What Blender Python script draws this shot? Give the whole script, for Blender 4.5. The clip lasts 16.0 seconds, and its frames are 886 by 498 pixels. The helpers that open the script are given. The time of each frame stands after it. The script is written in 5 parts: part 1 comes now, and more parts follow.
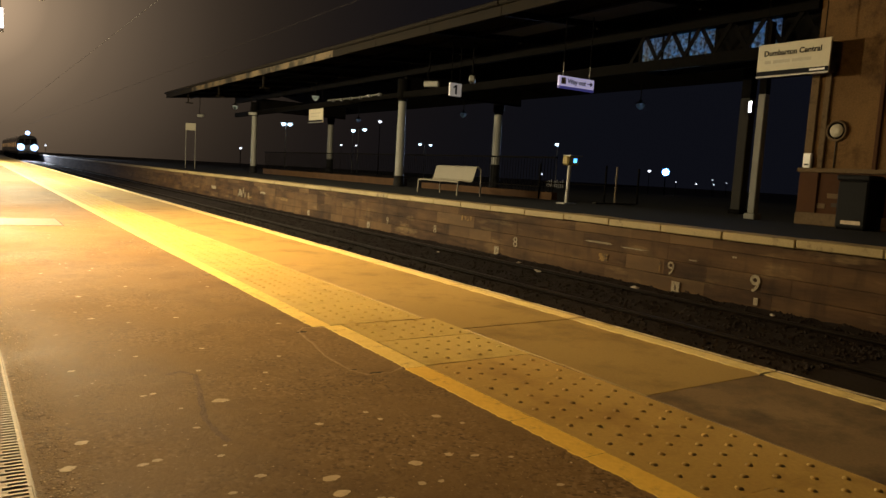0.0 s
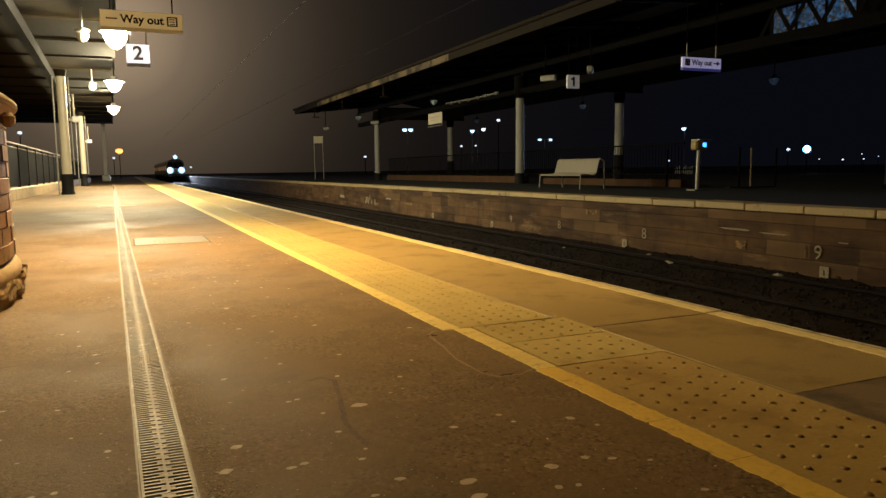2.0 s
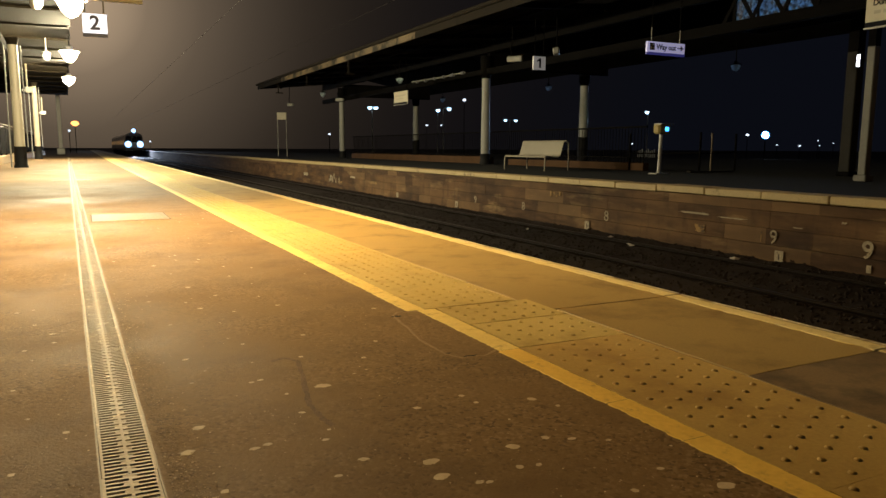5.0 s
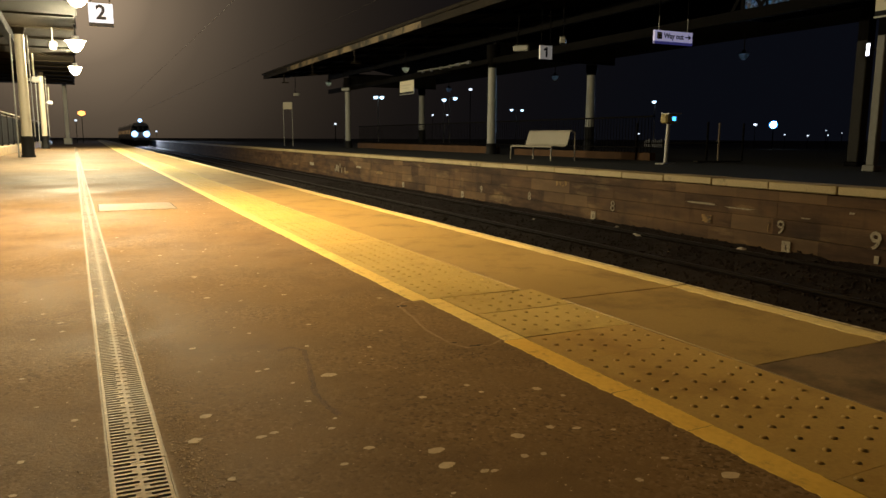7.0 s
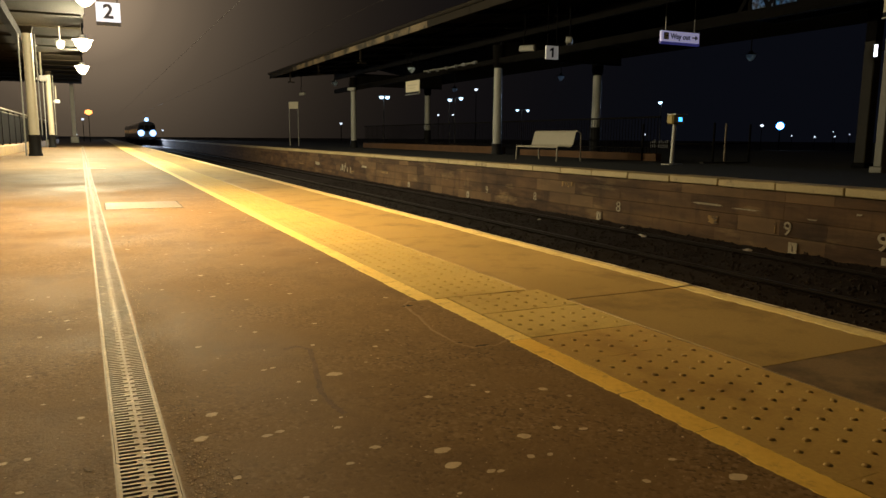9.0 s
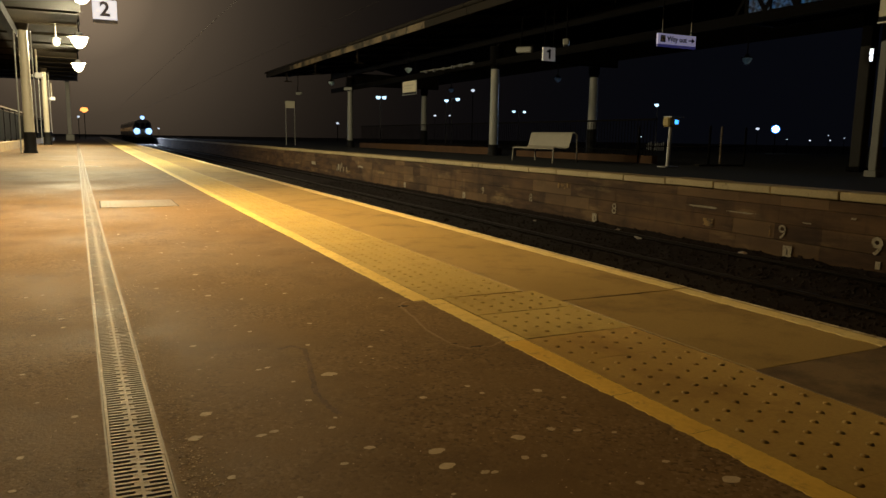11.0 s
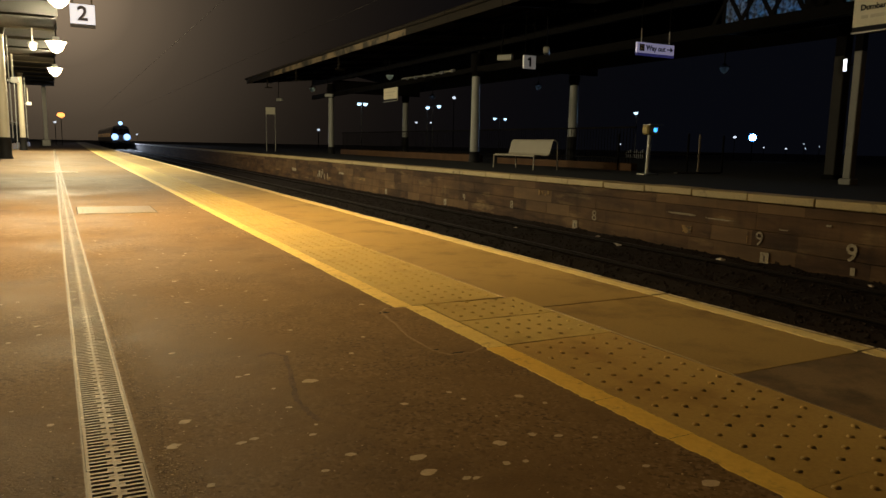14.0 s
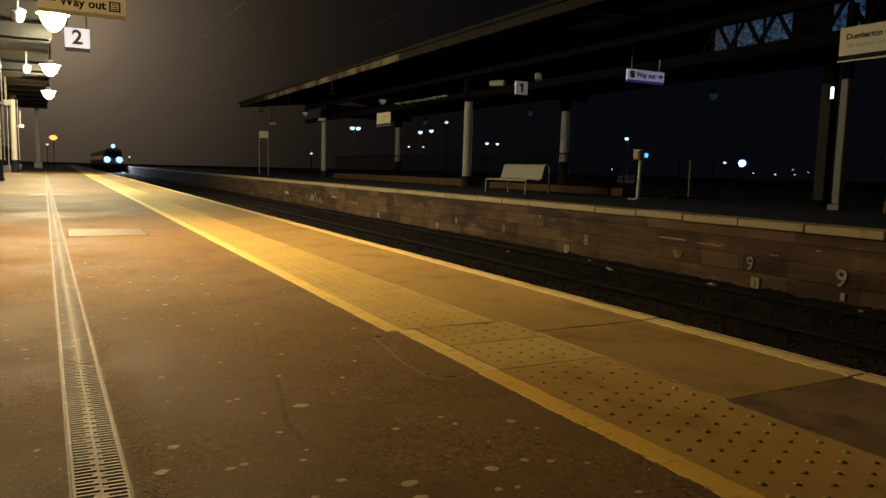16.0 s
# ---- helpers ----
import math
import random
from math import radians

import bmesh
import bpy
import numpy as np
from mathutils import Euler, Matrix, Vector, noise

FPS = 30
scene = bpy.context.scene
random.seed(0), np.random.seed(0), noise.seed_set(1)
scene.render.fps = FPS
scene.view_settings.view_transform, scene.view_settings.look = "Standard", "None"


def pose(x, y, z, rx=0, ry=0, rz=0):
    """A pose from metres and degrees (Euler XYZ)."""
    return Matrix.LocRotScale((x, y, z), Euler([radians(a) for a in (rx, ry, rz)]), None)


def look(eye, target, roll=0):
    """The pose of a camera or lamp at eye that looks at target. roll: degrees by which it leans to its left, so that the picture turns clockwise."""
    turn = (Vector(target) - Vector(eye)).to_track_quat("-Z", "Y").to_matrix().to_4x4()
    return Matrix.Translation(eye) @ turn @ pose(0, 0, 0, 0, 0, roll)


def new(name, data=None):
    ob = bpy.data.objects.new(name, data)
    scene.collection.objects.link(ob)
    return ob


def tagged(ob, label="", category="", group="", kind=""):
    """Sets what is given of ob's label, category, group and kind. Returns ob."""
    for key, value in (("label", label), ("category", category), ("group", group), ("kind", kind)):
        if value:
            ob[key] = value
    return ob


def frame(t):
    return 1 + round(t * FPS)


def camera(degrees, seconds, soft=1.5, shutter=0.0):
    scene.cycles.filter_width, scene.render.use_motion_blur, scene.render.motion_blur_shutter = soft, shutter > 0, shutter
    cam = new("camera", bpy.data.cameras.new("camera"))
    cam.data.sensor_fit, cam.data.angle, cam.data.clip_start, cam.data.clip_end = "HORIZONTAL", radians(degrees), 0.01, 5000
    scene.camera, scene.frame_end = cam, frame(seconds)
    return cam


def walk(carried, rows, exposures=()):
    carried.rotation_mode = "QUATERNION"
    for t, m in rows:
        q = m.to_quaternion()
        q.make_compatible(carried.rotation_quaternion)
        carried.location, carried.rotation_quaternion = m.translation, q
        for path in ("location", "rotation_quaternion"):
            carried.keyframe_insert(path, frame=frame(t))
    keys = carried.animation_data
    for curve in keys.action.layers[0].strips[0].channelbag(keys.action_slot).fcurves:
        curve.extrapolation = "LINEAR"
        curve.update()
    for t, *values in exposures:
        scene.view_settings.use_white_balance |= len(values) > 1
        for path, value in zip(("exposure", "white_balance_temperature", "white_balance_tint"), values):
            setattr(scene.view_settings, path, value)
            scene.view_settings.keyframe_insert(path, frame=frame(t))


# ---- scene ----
# ---------------------------------------------------------------- camera
cam = camera(63.43, 16.0)
PATH = [
    (0.0, pose(0.007, 0.004, 0.613, 83.98, -3.23, -33.25)),
    (0.5, pose(0.005, 0.001, 0.614, 83.56, -3.55, -32.50)),
    (1.0, pose(0.006, 0.004, 0.616, 83.44, -3.13, -33.09)),
    (1.5, pose(0.004, 0.013, 0.619, 83.71, -0.49, -28.81)),
    (2.0, pose(0.006, 0.001, 0.626, 83.62, 0.76, -23.67)),
    (2.5, pose(0.001, -0.008, 0.624, 81.01, 1.44, -22.57)),
    (3.0, pose(-0.002, -0.005, 0.626, 80.32, 0.90, -21.86)),
    (3.5, pose(0.001, 0.005, 0.631, 81.83, -0.33, -24.21)),
    (4.0, pose(-0.004, -0.002, 0.637, 82.69, -2.17, -27.09)),
    (4.5, pose(-0.001, -0.002, 0.635, 82.16, -1.19, -27.54)),
    (5.0, pose(0.001, -0.003, 0.634, 81.98, -0.28, -26.43)),
    (7.5, pose(0.001, -0.005, 0.634, 80.94, -0.37, -25.92)),
    (8.0, pose(0.000, -0.004, 0.634, 80.81, -0.64, -25.95)),
    (8.5, pose(0.001, -0.001, 0.632, 80.82, -0.61, -25.65)),
    (9.0, pose(-0.001, 0.000, 0.632, 81.18, -0.47, -25.52)),
    (11.5, pose(-0.002, -0.001, 0.633, 81.23, -1.19, -25.91)),
    (12.0, pose(-0.003, 0.000, 0.632, 81.11, -1.55, -25.98)),
    (12.5, pose(-0.001, 0.001, 0.631, 81.23, -1.70, -26.12)),
    (13.0, pose(-0.004, -0.002, 0.633, 81.39, -1.39, -26.11)),
    (13.5, pose(-0.005, -0.007, 0.633, 81.63, -1.12, -26.56)),
    (14.0, pose(-0.003, -0.002, 0.631, 81.80, -1.15, -27.29)),
    (14.5, pose(-0.003, -0.000, 0.630, 81.94, -1.62, -27.43)),
    (15.0, pose(-0.000, 0.005, 0.630, 82.22, -1.51, -27.32)),
    (15.5, pose(-0.002, 0.001, 0.631, 83.91, -0.74, -27.43)),
    (16.0, pose(-0.005, -0.005, 0.632, 83.72, -1.42, -27.89)),
]
walk(cam, PATH, exposures=[(0.0, 0.7, 6700, 16), (0.5, 0.72, 6700, 16), (1.0, 0.55, 6700, 16), (1.5, 0.3, 6500, 13), (2.5, 0.0, 6300, 13), (3.0, -0.05, 6300, 13), (3.5, -0.05, 6300, 13), (4.0, 0.05, 6300, 13), (4.5, 0.46, 6250, 13), (5.0, 0.43, 6250, 13), (7.5, 0.24, 6300, 13), (9.0, 0.21, 6300, 13), (11.5, -0.4, 6400, 13), (12.5, -0.4, 6400, 13), (13.0, -0.25, 6400, 13), (14.0, -0.25, 6400, 13), (16.0, -0.3, 6400, 13)])

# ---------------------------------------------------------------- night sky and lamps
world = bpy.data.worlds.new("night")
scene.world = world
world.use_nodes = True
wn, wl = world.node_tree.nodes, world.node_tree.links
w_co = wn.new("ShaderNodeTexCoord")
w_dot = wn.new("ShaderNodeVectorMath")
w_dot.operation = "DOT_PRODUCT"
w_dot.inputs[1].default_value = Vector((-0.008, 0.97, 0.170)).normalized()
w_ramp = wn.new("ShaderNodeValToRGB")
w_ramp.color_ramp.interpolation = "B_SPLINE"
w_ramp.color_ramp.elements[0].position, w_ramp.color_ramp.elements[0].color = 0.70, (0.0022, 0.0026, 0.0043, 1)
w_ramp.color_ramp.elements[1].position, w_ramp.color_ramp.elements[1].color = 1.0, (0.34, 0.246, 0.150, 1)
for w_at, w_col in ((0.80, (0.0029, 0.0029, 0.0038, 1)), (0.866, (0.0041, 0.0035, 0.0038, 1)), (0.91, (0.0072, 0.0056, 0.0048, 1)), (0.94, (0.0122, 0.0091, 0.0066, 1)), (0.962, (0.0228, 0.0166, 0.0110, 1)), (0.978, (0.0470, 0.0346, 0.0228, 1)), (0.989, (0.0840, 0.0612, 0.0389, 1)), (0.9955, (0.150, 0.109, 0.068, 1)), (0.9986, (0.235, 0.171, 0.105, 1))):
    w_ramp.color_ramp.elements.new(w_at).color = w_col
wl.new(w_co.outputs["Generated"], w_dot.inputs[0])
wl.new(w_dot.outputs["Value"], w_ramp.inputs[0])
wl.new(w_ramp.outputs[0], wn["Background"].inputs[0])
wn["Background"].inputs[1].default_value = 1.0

SODIUM = (1.0, 0.63, 0.19)
SODIUM_PALE = (1.0, 0.86, 0.50)
LAMP_ENERGY = 1850
FLOOD_BLUE = (0.45, 0.66, 1.0)


def lamp_light(name, kind, where, energy, color, size=0.1):
    data = bpy.data.lights.new(name, kind)
    data.energy, data.color = energy, color
    if kind != "AREA":
        data.shadow_soft_size = size
    ob = new(name, data)
    ob.location = where
    return ob


def drain_x(y):
    """Centre line of the drainage channel, which runs a little askew."""
    return 0.0725 - 0.0182 * y


LAMPS = [(0.10, 6.3, 0.16), (-0.06, 17.5, 1.05), (-0.22, 26.7, 1.15), (-0.40, 36.7, 1.25)]
LAMP_Z = 3.58
for lx, ly, share in LAMPS:
    lamp_light("lamp_bulb", "POINT", (lx, ly, LAMP_Z - 0.06), LAMP_ENERGY * share, SODIUM if ly < 10 else SODIUM_PALE, 0.11)
# extra spot added at the unseen nearest bowl to shape the floor's pool
pool = lamp_light("lamp_fill_spot", "SPOT", (0.10, 6.3, LAMP_Z - 0.06), LAMP_ENERGY * 0.72, SODIUM, 0.11)
pool.data.spot_size, pool.data.spot_blend = radians(137), 1.0
flood_bulb = lamp_light("flood_bulb", "SPOT", (120.3, 99.0, 3.6), 150000, FLOOD_BLUE, 0.4)
flood_bulb.data.spot_size, flood_bulb.data.spot_blend = radians(26), 0.15
flood_bulb.matrix_world = look((120.3, 99.0, 3.6), (15.0, 26.0, 29.0))
# unseen area light added behind the frosted panes to make them blue
pane_light = lamp_light("pane_backlight", "AREA", (15.7, 11.0, 4.15), 13, (0.16, 0.50, 1.0))
pane_light.data.shape, pane_light.data.size, pane_light.data.size_y = "RECTANGLE", 4.6, 0.3
pane_light.rotation_euler = (radians(90), 0, radians(90))

# ---------------------------------------------------------------- materials


def tree(name):
    m = bpy.data.materials.new(name)
    m.use_nodes = True
    return m, m.node_tree.nodes, m.node_tree.links, m.node_tree.nodes["Principled BSDF"]


def surface(name, dark, light, rough=0.75, grain=40.0, patch=1.2, bump=0.3, metal=0.0, depth=0.01, per_object=0.0, spots=None, spec=0.4):
    """A weathered surface: fine grain and broad patches between two colours, with relief."""
    m, n, l, b = tree(name)
    geo = n.new("ShaderNodeNewGeometry")
    fine = n.new("ShaderNodeTexNoise")
    fine.inputs["Scale"].default_value, fine.inputs["Detail"].default_value, fine.inputs["Roughness"].default_value = grain, 6, 0.65
    wide = n.new("ShaderNodeTexNoise")
    wide.inputs["Scale"].default_value, wide.inputs["Detail"].default_value = patch, 5
    l.new(geo.outputs["Position"], fine.inputs["Vector"])
    l.new(geo.outputs["Position"], wide.inputs["Vector"])
    mix = n.new("ShaderNodeMath")
    mix.operation = "MULTIPLY_ADD"
    mix.inputs[1].default_value = 0.55
    half = n.new("ShaderNodeMath")
    half.operation = "MULTIPLY"
    half.inputs[1].default_value = 0.5
    l.new(wide.outputs["Fac"], half.inputs[0])
    l.new(fine.outputs["Fac"], mix.inputs[0])
    l.new(half.outputs[0], mix.inputs[2])
    fac = mix.outputs[0]
    if per_object:
        info = n.new("ShaderNodeObjectInfo")
        add = n.new("ShaderNodeMath")
        add.operation = "MULTIPLY_ADD"
        add.inputs[1].default_value = per_object
        l.new(info.outputs["Random"], add.inputs[0])
        l.new(fac, add.inputs[2])
        fac = add.outputs[0]
    ramp = n.new("ShaderNodeValToRGB")
    ramp.color_ramp.elements[0].position, ramp.color_ramp.elements[0].color = 0.34, (*dark, 1)
    ramp.color_ramp.elements[1].position, ramp.color_ramp.elements[1].color = 0.72 + per_object, (*light, 1)
    l.new(fac, ramp.inputs[0])
    col = ramp.outputs[0]
    if spots:
        s_scale, s_low, s_high, s_col = spots
        sn = n.new("ShaderNodeTexNoise")
        sn.inputs["Scale"].default_value, sn.inputs["Detail"].default_value, sn.inputs["Roughness"].default_value = s_scale, 8, 0.7
        l.new(geo.outputs["Position"], sn.inputs["Vector"])
        sm = n.new("ShaderNodeMapRange")
        sm.inputs[1].default_value, sm.inputs[2].default_value = s_low, s_high
        l.new(sn.outputs["Fac"], sm.inputs[0])
        cm = n.new("ShaderNodeMix")
        cm.data_type = "RGBA"
        cm.inputs[7].default_value = (*s_col, 1)
        l.new(sm.outputs[0], cm.inputs[0])
        l.new(col, cm.inputs[6])
        col = cm.outputs[2]
    l.new(col, b.inputs["Base Color"])
    rr = n.new("ShaderNodeMapRange")
    rr.inputs[3].default_value, rr.inputs[4].default_value = max(0.05, rough - 0.14), min(1, rough + 0.12)
    l.new(wide.outputs["Fac"], rr.inputs[0])
    l.new(rr.outputs[0], b.inputs["Roughness"])
    b.inputs["Metallic"].default_value = metal
    b.inputs["Specular IOR Level"].default_value = spec
    if bump:
        bp = n.new("ShaderNodeBump")
        bp.inputs["Strength"].default_value, bp.inputs["Distance"].default_value = bump, depth
        l.new(fine.outputs["Fac"], bp.inputs["Height"])
        l.new(bp.outputs[0], b.inputs["Normal"])
    return m


def glow(name, color, strength):
    m, n, l, b = tree(name)
    b.inputs["Base Color"].default_value = (*color, 1)
    b.inputs["Emission Color"].default_value = (*color, 1)
    b.inputs["Emission Strength"].default_value = strength
    return m


def asphalt_material():
    """Old platform asphalt: exposed chippings, worn patches, dark stains."""
    m, n, l, b = tree("platform asphalt")
    geo = n.new("ShaderNodeNewGeometry")
    pos = geo.outputs["Position"]

    def nz(scale, detail, rough):
        t = n.new("ShaderNodeTexNoise")
        t.inputs["Scale"].default_value, t.inputs["Detail"].default_value, t.inputs["Roughness"].default_value = scale, detail, rough
        l.new(pos, t.inputs["Vector"])
        return t.outputs["Fac"]

    def remap(src, a, c, lo=0.0, hi=1.0):
        t = n.new("ShaderNodeMapRange")
        for k, v in zip((1, 2, 3, 4), (a, c, lo, hi)):
            t.inputs[k].default_value = v
        l.new(src, t.inputs[0])
        return t.outputs[0]

    def blend(fac, c0, c1):
        t = n.new("ShaderNodeMix")
        t.data_type = "RGBA"
        for k, c in ((6, c0), (7, c1)):
            if isinstance(c, tuple):
                t.inputs[k].default_value = (*c, 1)
            else:
                l.new(c, t.inputs[k])
        l.new(fac, t.inputs[0])
        return t.outputs[2]

    stones = n.new("ShaderNodeTexVoronoi")
    stones.inputs["Scale"].default_value = 120
    l.new(pos, stones.inputs["Vector"])
    cell = n.new("ShaderNodeSeparateColor")
    l.new(stones.outputs["Color"], cell.inputs[0])
    c = blend(remap(nz(230, 4, 0.75), 0.30, 0.70), (0.145, 0.092, 0.045), (0.229, 0.150, 0.076))
    worn = remap(nz(1.7, 8, 0.66), 0.40, 0.58)

    def gated(channel, lo, hi, gate, most=1.0):
        t = n.new("ShaderNodeMath")
        t.operation = "MULTIPLY"
        l.new(remap(cell.outputs[channel], lo, hi, 0, most), t.inputs[0])
        l.new(gate, t.inputs[1])
        return t.outputs[0]

    c = blend(gated(0, 0.68, 0.80, worn, 0.4), c, (0.38, 0.27, 0.18))
    c = blend(gated(1, 0.78, 0.88, worn, 0.6), c, (0.022, 0.014, 0.010))
    c = blend(remap(nz(2.6, 8, 0.7), 0.47, 0.68, 0, 0.6), c, (0.084, 0.052, 0.029))
    c = blend(remap(nz(0.45, 4, 0.5), 0.42, 0.7, 0, 0.5), c, (0.262, 0.180, 0.102))
    l.new(c, b.inputs["Base Color"])
    l.new(remap(nz(0.9, 5, 0.6), 0.3, 0.7, 0.62, 0.9), b.inputs["Roughness"])
    b.inputs["Specular IOR Level"].default_value = 0.16
    h = n.new("ShaderNodeMath")
    h.operation = "MULTIPLY_ADD"
    h.inputs[1].default_value = -0.7
    l.new(stones.outputs["Distance"], h.inputs[0])
    l.new(nz(170, 5, 0.8), h.inputs[2])
    bp = n.new("ShaderNodeBump")
    bp.inputs["Strength"].default_value, bp.inputs["Distance"].default_value = 0.40, 0.003
    l.new(h.outputs[0], bp.inputs["Height"])
    l.new(bp.outputs[0], b.inputs["Normal"])
    return m


ASPHALT = asphalt_material()
# several times darker and greyer than the near platform's asphalt
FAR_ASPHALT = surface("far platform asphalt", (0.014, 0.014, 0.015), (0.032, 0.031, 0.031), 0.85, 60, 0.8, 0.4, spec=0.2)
YELLOW = surface("worn yellow line paint", (0.68, 0.515, 0.155), (0.90, 0.725, 0.28), 0.65, 55, 5, 0.5, 0, 0.004, spots=(22, 0.54, 0.70, (0.40, 0.28, 0.10)))
YELLOW_DEEP = surface("repainted deep yellow line", (0.70, 0.455, 0.075), (0.92, 0.645, 0.145), 0.6, 55, 5, 0.5, 0, 0.004, spots=(22, 0.56, 0.72, (0.44, 0.27, 0.07)))
TACTILE = surface("buff tactile concrete", (0.41, 0.312, 0.112), (0.61, 0.480, 0.185), 0.55, 90, 2.2, 0.25, 0, 0.002, per_object=0.05, spots=(5, 0.52, 0.80, (0.31, 0.205, 0.068)))
# browner copy of TACTILE: the dimmer, more orange near light put into colour
TACTILE_DIMMED = surface("tactile concrete browned for dimmer light", (0.37, 0.248, 0.082), (0.54, 0.385, 0.135), 0.6, 90, 2.2, 0.25, 0, 0.002, spots=(4, 0.50, 0.78, (0.25, 0.145, 0.046)))
CONCRETE = surface("smooth concrete coping", (0.250, 0.172, 0.064), (0.44, 0.318, 0.124), 0.6, 120, 1.5, 0.16, 0, 0.002, per_object=0.12, spots=(2.6, 0.50, 0.74, (0.150, 0.096, 0.036)))
CONCRETE_DARK = surface("stained concrete coping", (0.15, 0.105, 0.062), (0.27, 0.195, 0.115), 0.6, 120, 2.5, 0.14, 0, 0.002, spots=(4, 0.45, 0.62, (0.09, 0.066, 0.045)))
EDGE_PAINT = surface("worn edge paint", (0.60, 0.48, 0.19), (0.85, 0.73, 0.40), 0.6, 38, 3.5, 0.3, 0, 0.004, spots=(13, 0.55, 0.70, (0.36, 0.28, 0.15)))
NOSING_WHITE = surface("chipped white nosing", (0.55, 0.48, 0.36), (0.80, 0.74, 0.62), 0.6, 60, 2.0, 0.4, 0, 0.006, spots=(8, 0.50, 0.60, (0.28, 0.21, 0.12)))
JOINT = surface("dirt in joints", (0.03, 0.024, 0.018), (0.06, 0.05, 0.038), 0.9, 80, 3, 0.4)
GRATE = surface("galvanised grating", (0.13, 0.101, 0.071), (0.285, 0.226, 0.163), 0.64, 90, 3, 0.2, 0.1, 0.002, spots=(24, 0.56, 0.70, (0.42, 0.345, 0.255)), spec=0.35)
GUM = surface("trodden gum", (0.40, 0.315, 0.22), (0.68, 0.57, 0.44), 0.75, 60, 9, 0.3, 0, 0.002)


def grit_material():
    m, n, l, b = tree("mixed grit")
    geo = n.new("ShaderNodeNewGeometry")
    ramp = n.new("ShaderNodeValToRGB")
    ramp.color_ramp.elements[0].position, ramp.color_ramp.elements[0].color = 0.2, (0.15, 0.10, 0.06, 1)
    ramp.color_ramp.elements[1].position, ramp.color_ramp.elements[1].color = 1.0, (0.68, 0.53, 0.37, 1)
    ramp.color_ramp.elements.new(0.65).color = (0.32, 0.225, 0.14, 1)
    l.new(geo.outputs["Random Per Island"], ramp.inputs[0])
    l.new(ramp.outputs[0], b.inputs["Base Color"])
    b.inputs["Roughness"].default_value = 0.8
    return m


GRIT = grit_material()


def stone_material():
    """Soot-black platform stone with level streaks of rust and lime."""
    m, n, l, b = tree("sooty platform stone")
    geo = n.new("ShaderNodeNewGeometry")

    def nz(scale, detail, squash, rough=0.6, drop=1.0):
        mp = n.new("ShaderNodeMapping")
        mp.inputs["Scale"].default_value = (1, squash, drop)
        l.new(geo.outputs["Position"], mp.inputs["Vector"])
        t = n.new("ShaderNodeTexNoise")
        t.inputs["Scale"].default_value, t.inputs["Detail"].default_value, t.inputs["Roughness"].default_value = scale, detail, rough
        l.new(mp.outputs[0], t.inputs["Vector"])
        return t.outputs["Fac"]

    def layer(fac, lo, hi, most, under, over):
        r = n.new("ShaderNodeMapRange")
        for k, v in zip((1, 2, 3, 4), (lo, hi, 0.0, most)):
            r.inputs[k].default_value = v
        l.new(fac, r.inputs[0])
        t = n.new("ShaderNodeMix")
        t.data_type = "RGBA"
        if isinstance(under, tuple):
            t.inputs[6].default_value = (*under, 1)
        else:
            l.new(under, t.inputs[6])
        t.inputs[7].default_value = (*over, 1)
        l.new(r.outputs[0], t.inputs[0])
        return t.outputs[2]

    c = layer(nz(6, 7, 0.16), 0.30, 0.70, 1.0, (0.027, 0.0138, 0.0085), (0.098, 0.053, 0.0245))
    c = layer(nz(2.0, 6, 0.14), 0.46, 0.70, 0.8, c, (0.158, 0.089, 0.039))
    c = layer(nz(4.0, 6, 0.20, 0.6), 0.57, 0.74, 0.75, c, (0.27, 0.185, 0.092))
    c = layer(nz(3.2, 5, 1.0, 0.6, 0.22), 0.52, 0.70, 0.55, c, (0.020, 0.0105, 0.0075))
    c = layer(nz(1.0, 4, 0.45), 0.50, 0.70, 0.62, c, (0.016, 0.0095, 0.0075))
    info = n.new("ShaderNodeObjectInfo")
    c = layer(info.outputs["Random"], 0.55, 1.0, 0.42, c, (0.225, 0.140, 0.068))
    l.new(c, b.inputs["Base Color"])
    b.inputs["Roughness"].default_value = 0.8
    b.inputs["Specular IOR Level"].default_value = 0.2
    bp = n.new("ShaderNodeBump")
    bp.inputs["Strength"].default_value, bp.inputs["Distance"].default_value = 0.6, 0.012
    l.new(nz(22, 6, 0.7), bp.inputs["Height"])
    l.new(bp.outputs[0], b.inputs["Normal"])
    return m


STONE_FAR = stone_material()
MORTAR = surface("dark mortar", (0.030, 0.020, 0.015), (0.07, 0.047, 0.033), 0.9, 40, 2, 0.4)
COPE_FAR = surface("cream painted coping", (0.27, 0.20, 0.092), (0.47, 0.37, 0.19), 0.65, 45, 1.1, 0.25, 0, 0.005, per_object=0.14, spots=(3.2, 0.56, 0.70, (0.10, 0.07, 0.035)))
# bed, sleepers and rails share near-black tones so that little stands out
BALLAST = surface("near-black ballast", (0.012, 0.0088, 0.008), (0.032, 0.024, 0.021), 0.95, 34, 0.7, 0.45, 0, 0.03, spec=0.1)
GROUND = surface("dark ground", (0.016, 0.017, 0.016), (0.04, 0.04, 0.038), 0.9, 3, 0.1, 0.3, 0, 0.05)
SLEEPER = surface("near-black sleeper", (0.009, 0.0065, 0.006), (0.024, 0.0175, 0.015), 0.95, 40, 2, 0.4, spec=0.1)
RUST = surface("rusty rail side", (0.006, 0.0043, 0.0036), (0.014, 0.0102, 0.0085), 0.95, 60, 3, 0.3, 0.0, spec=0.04)
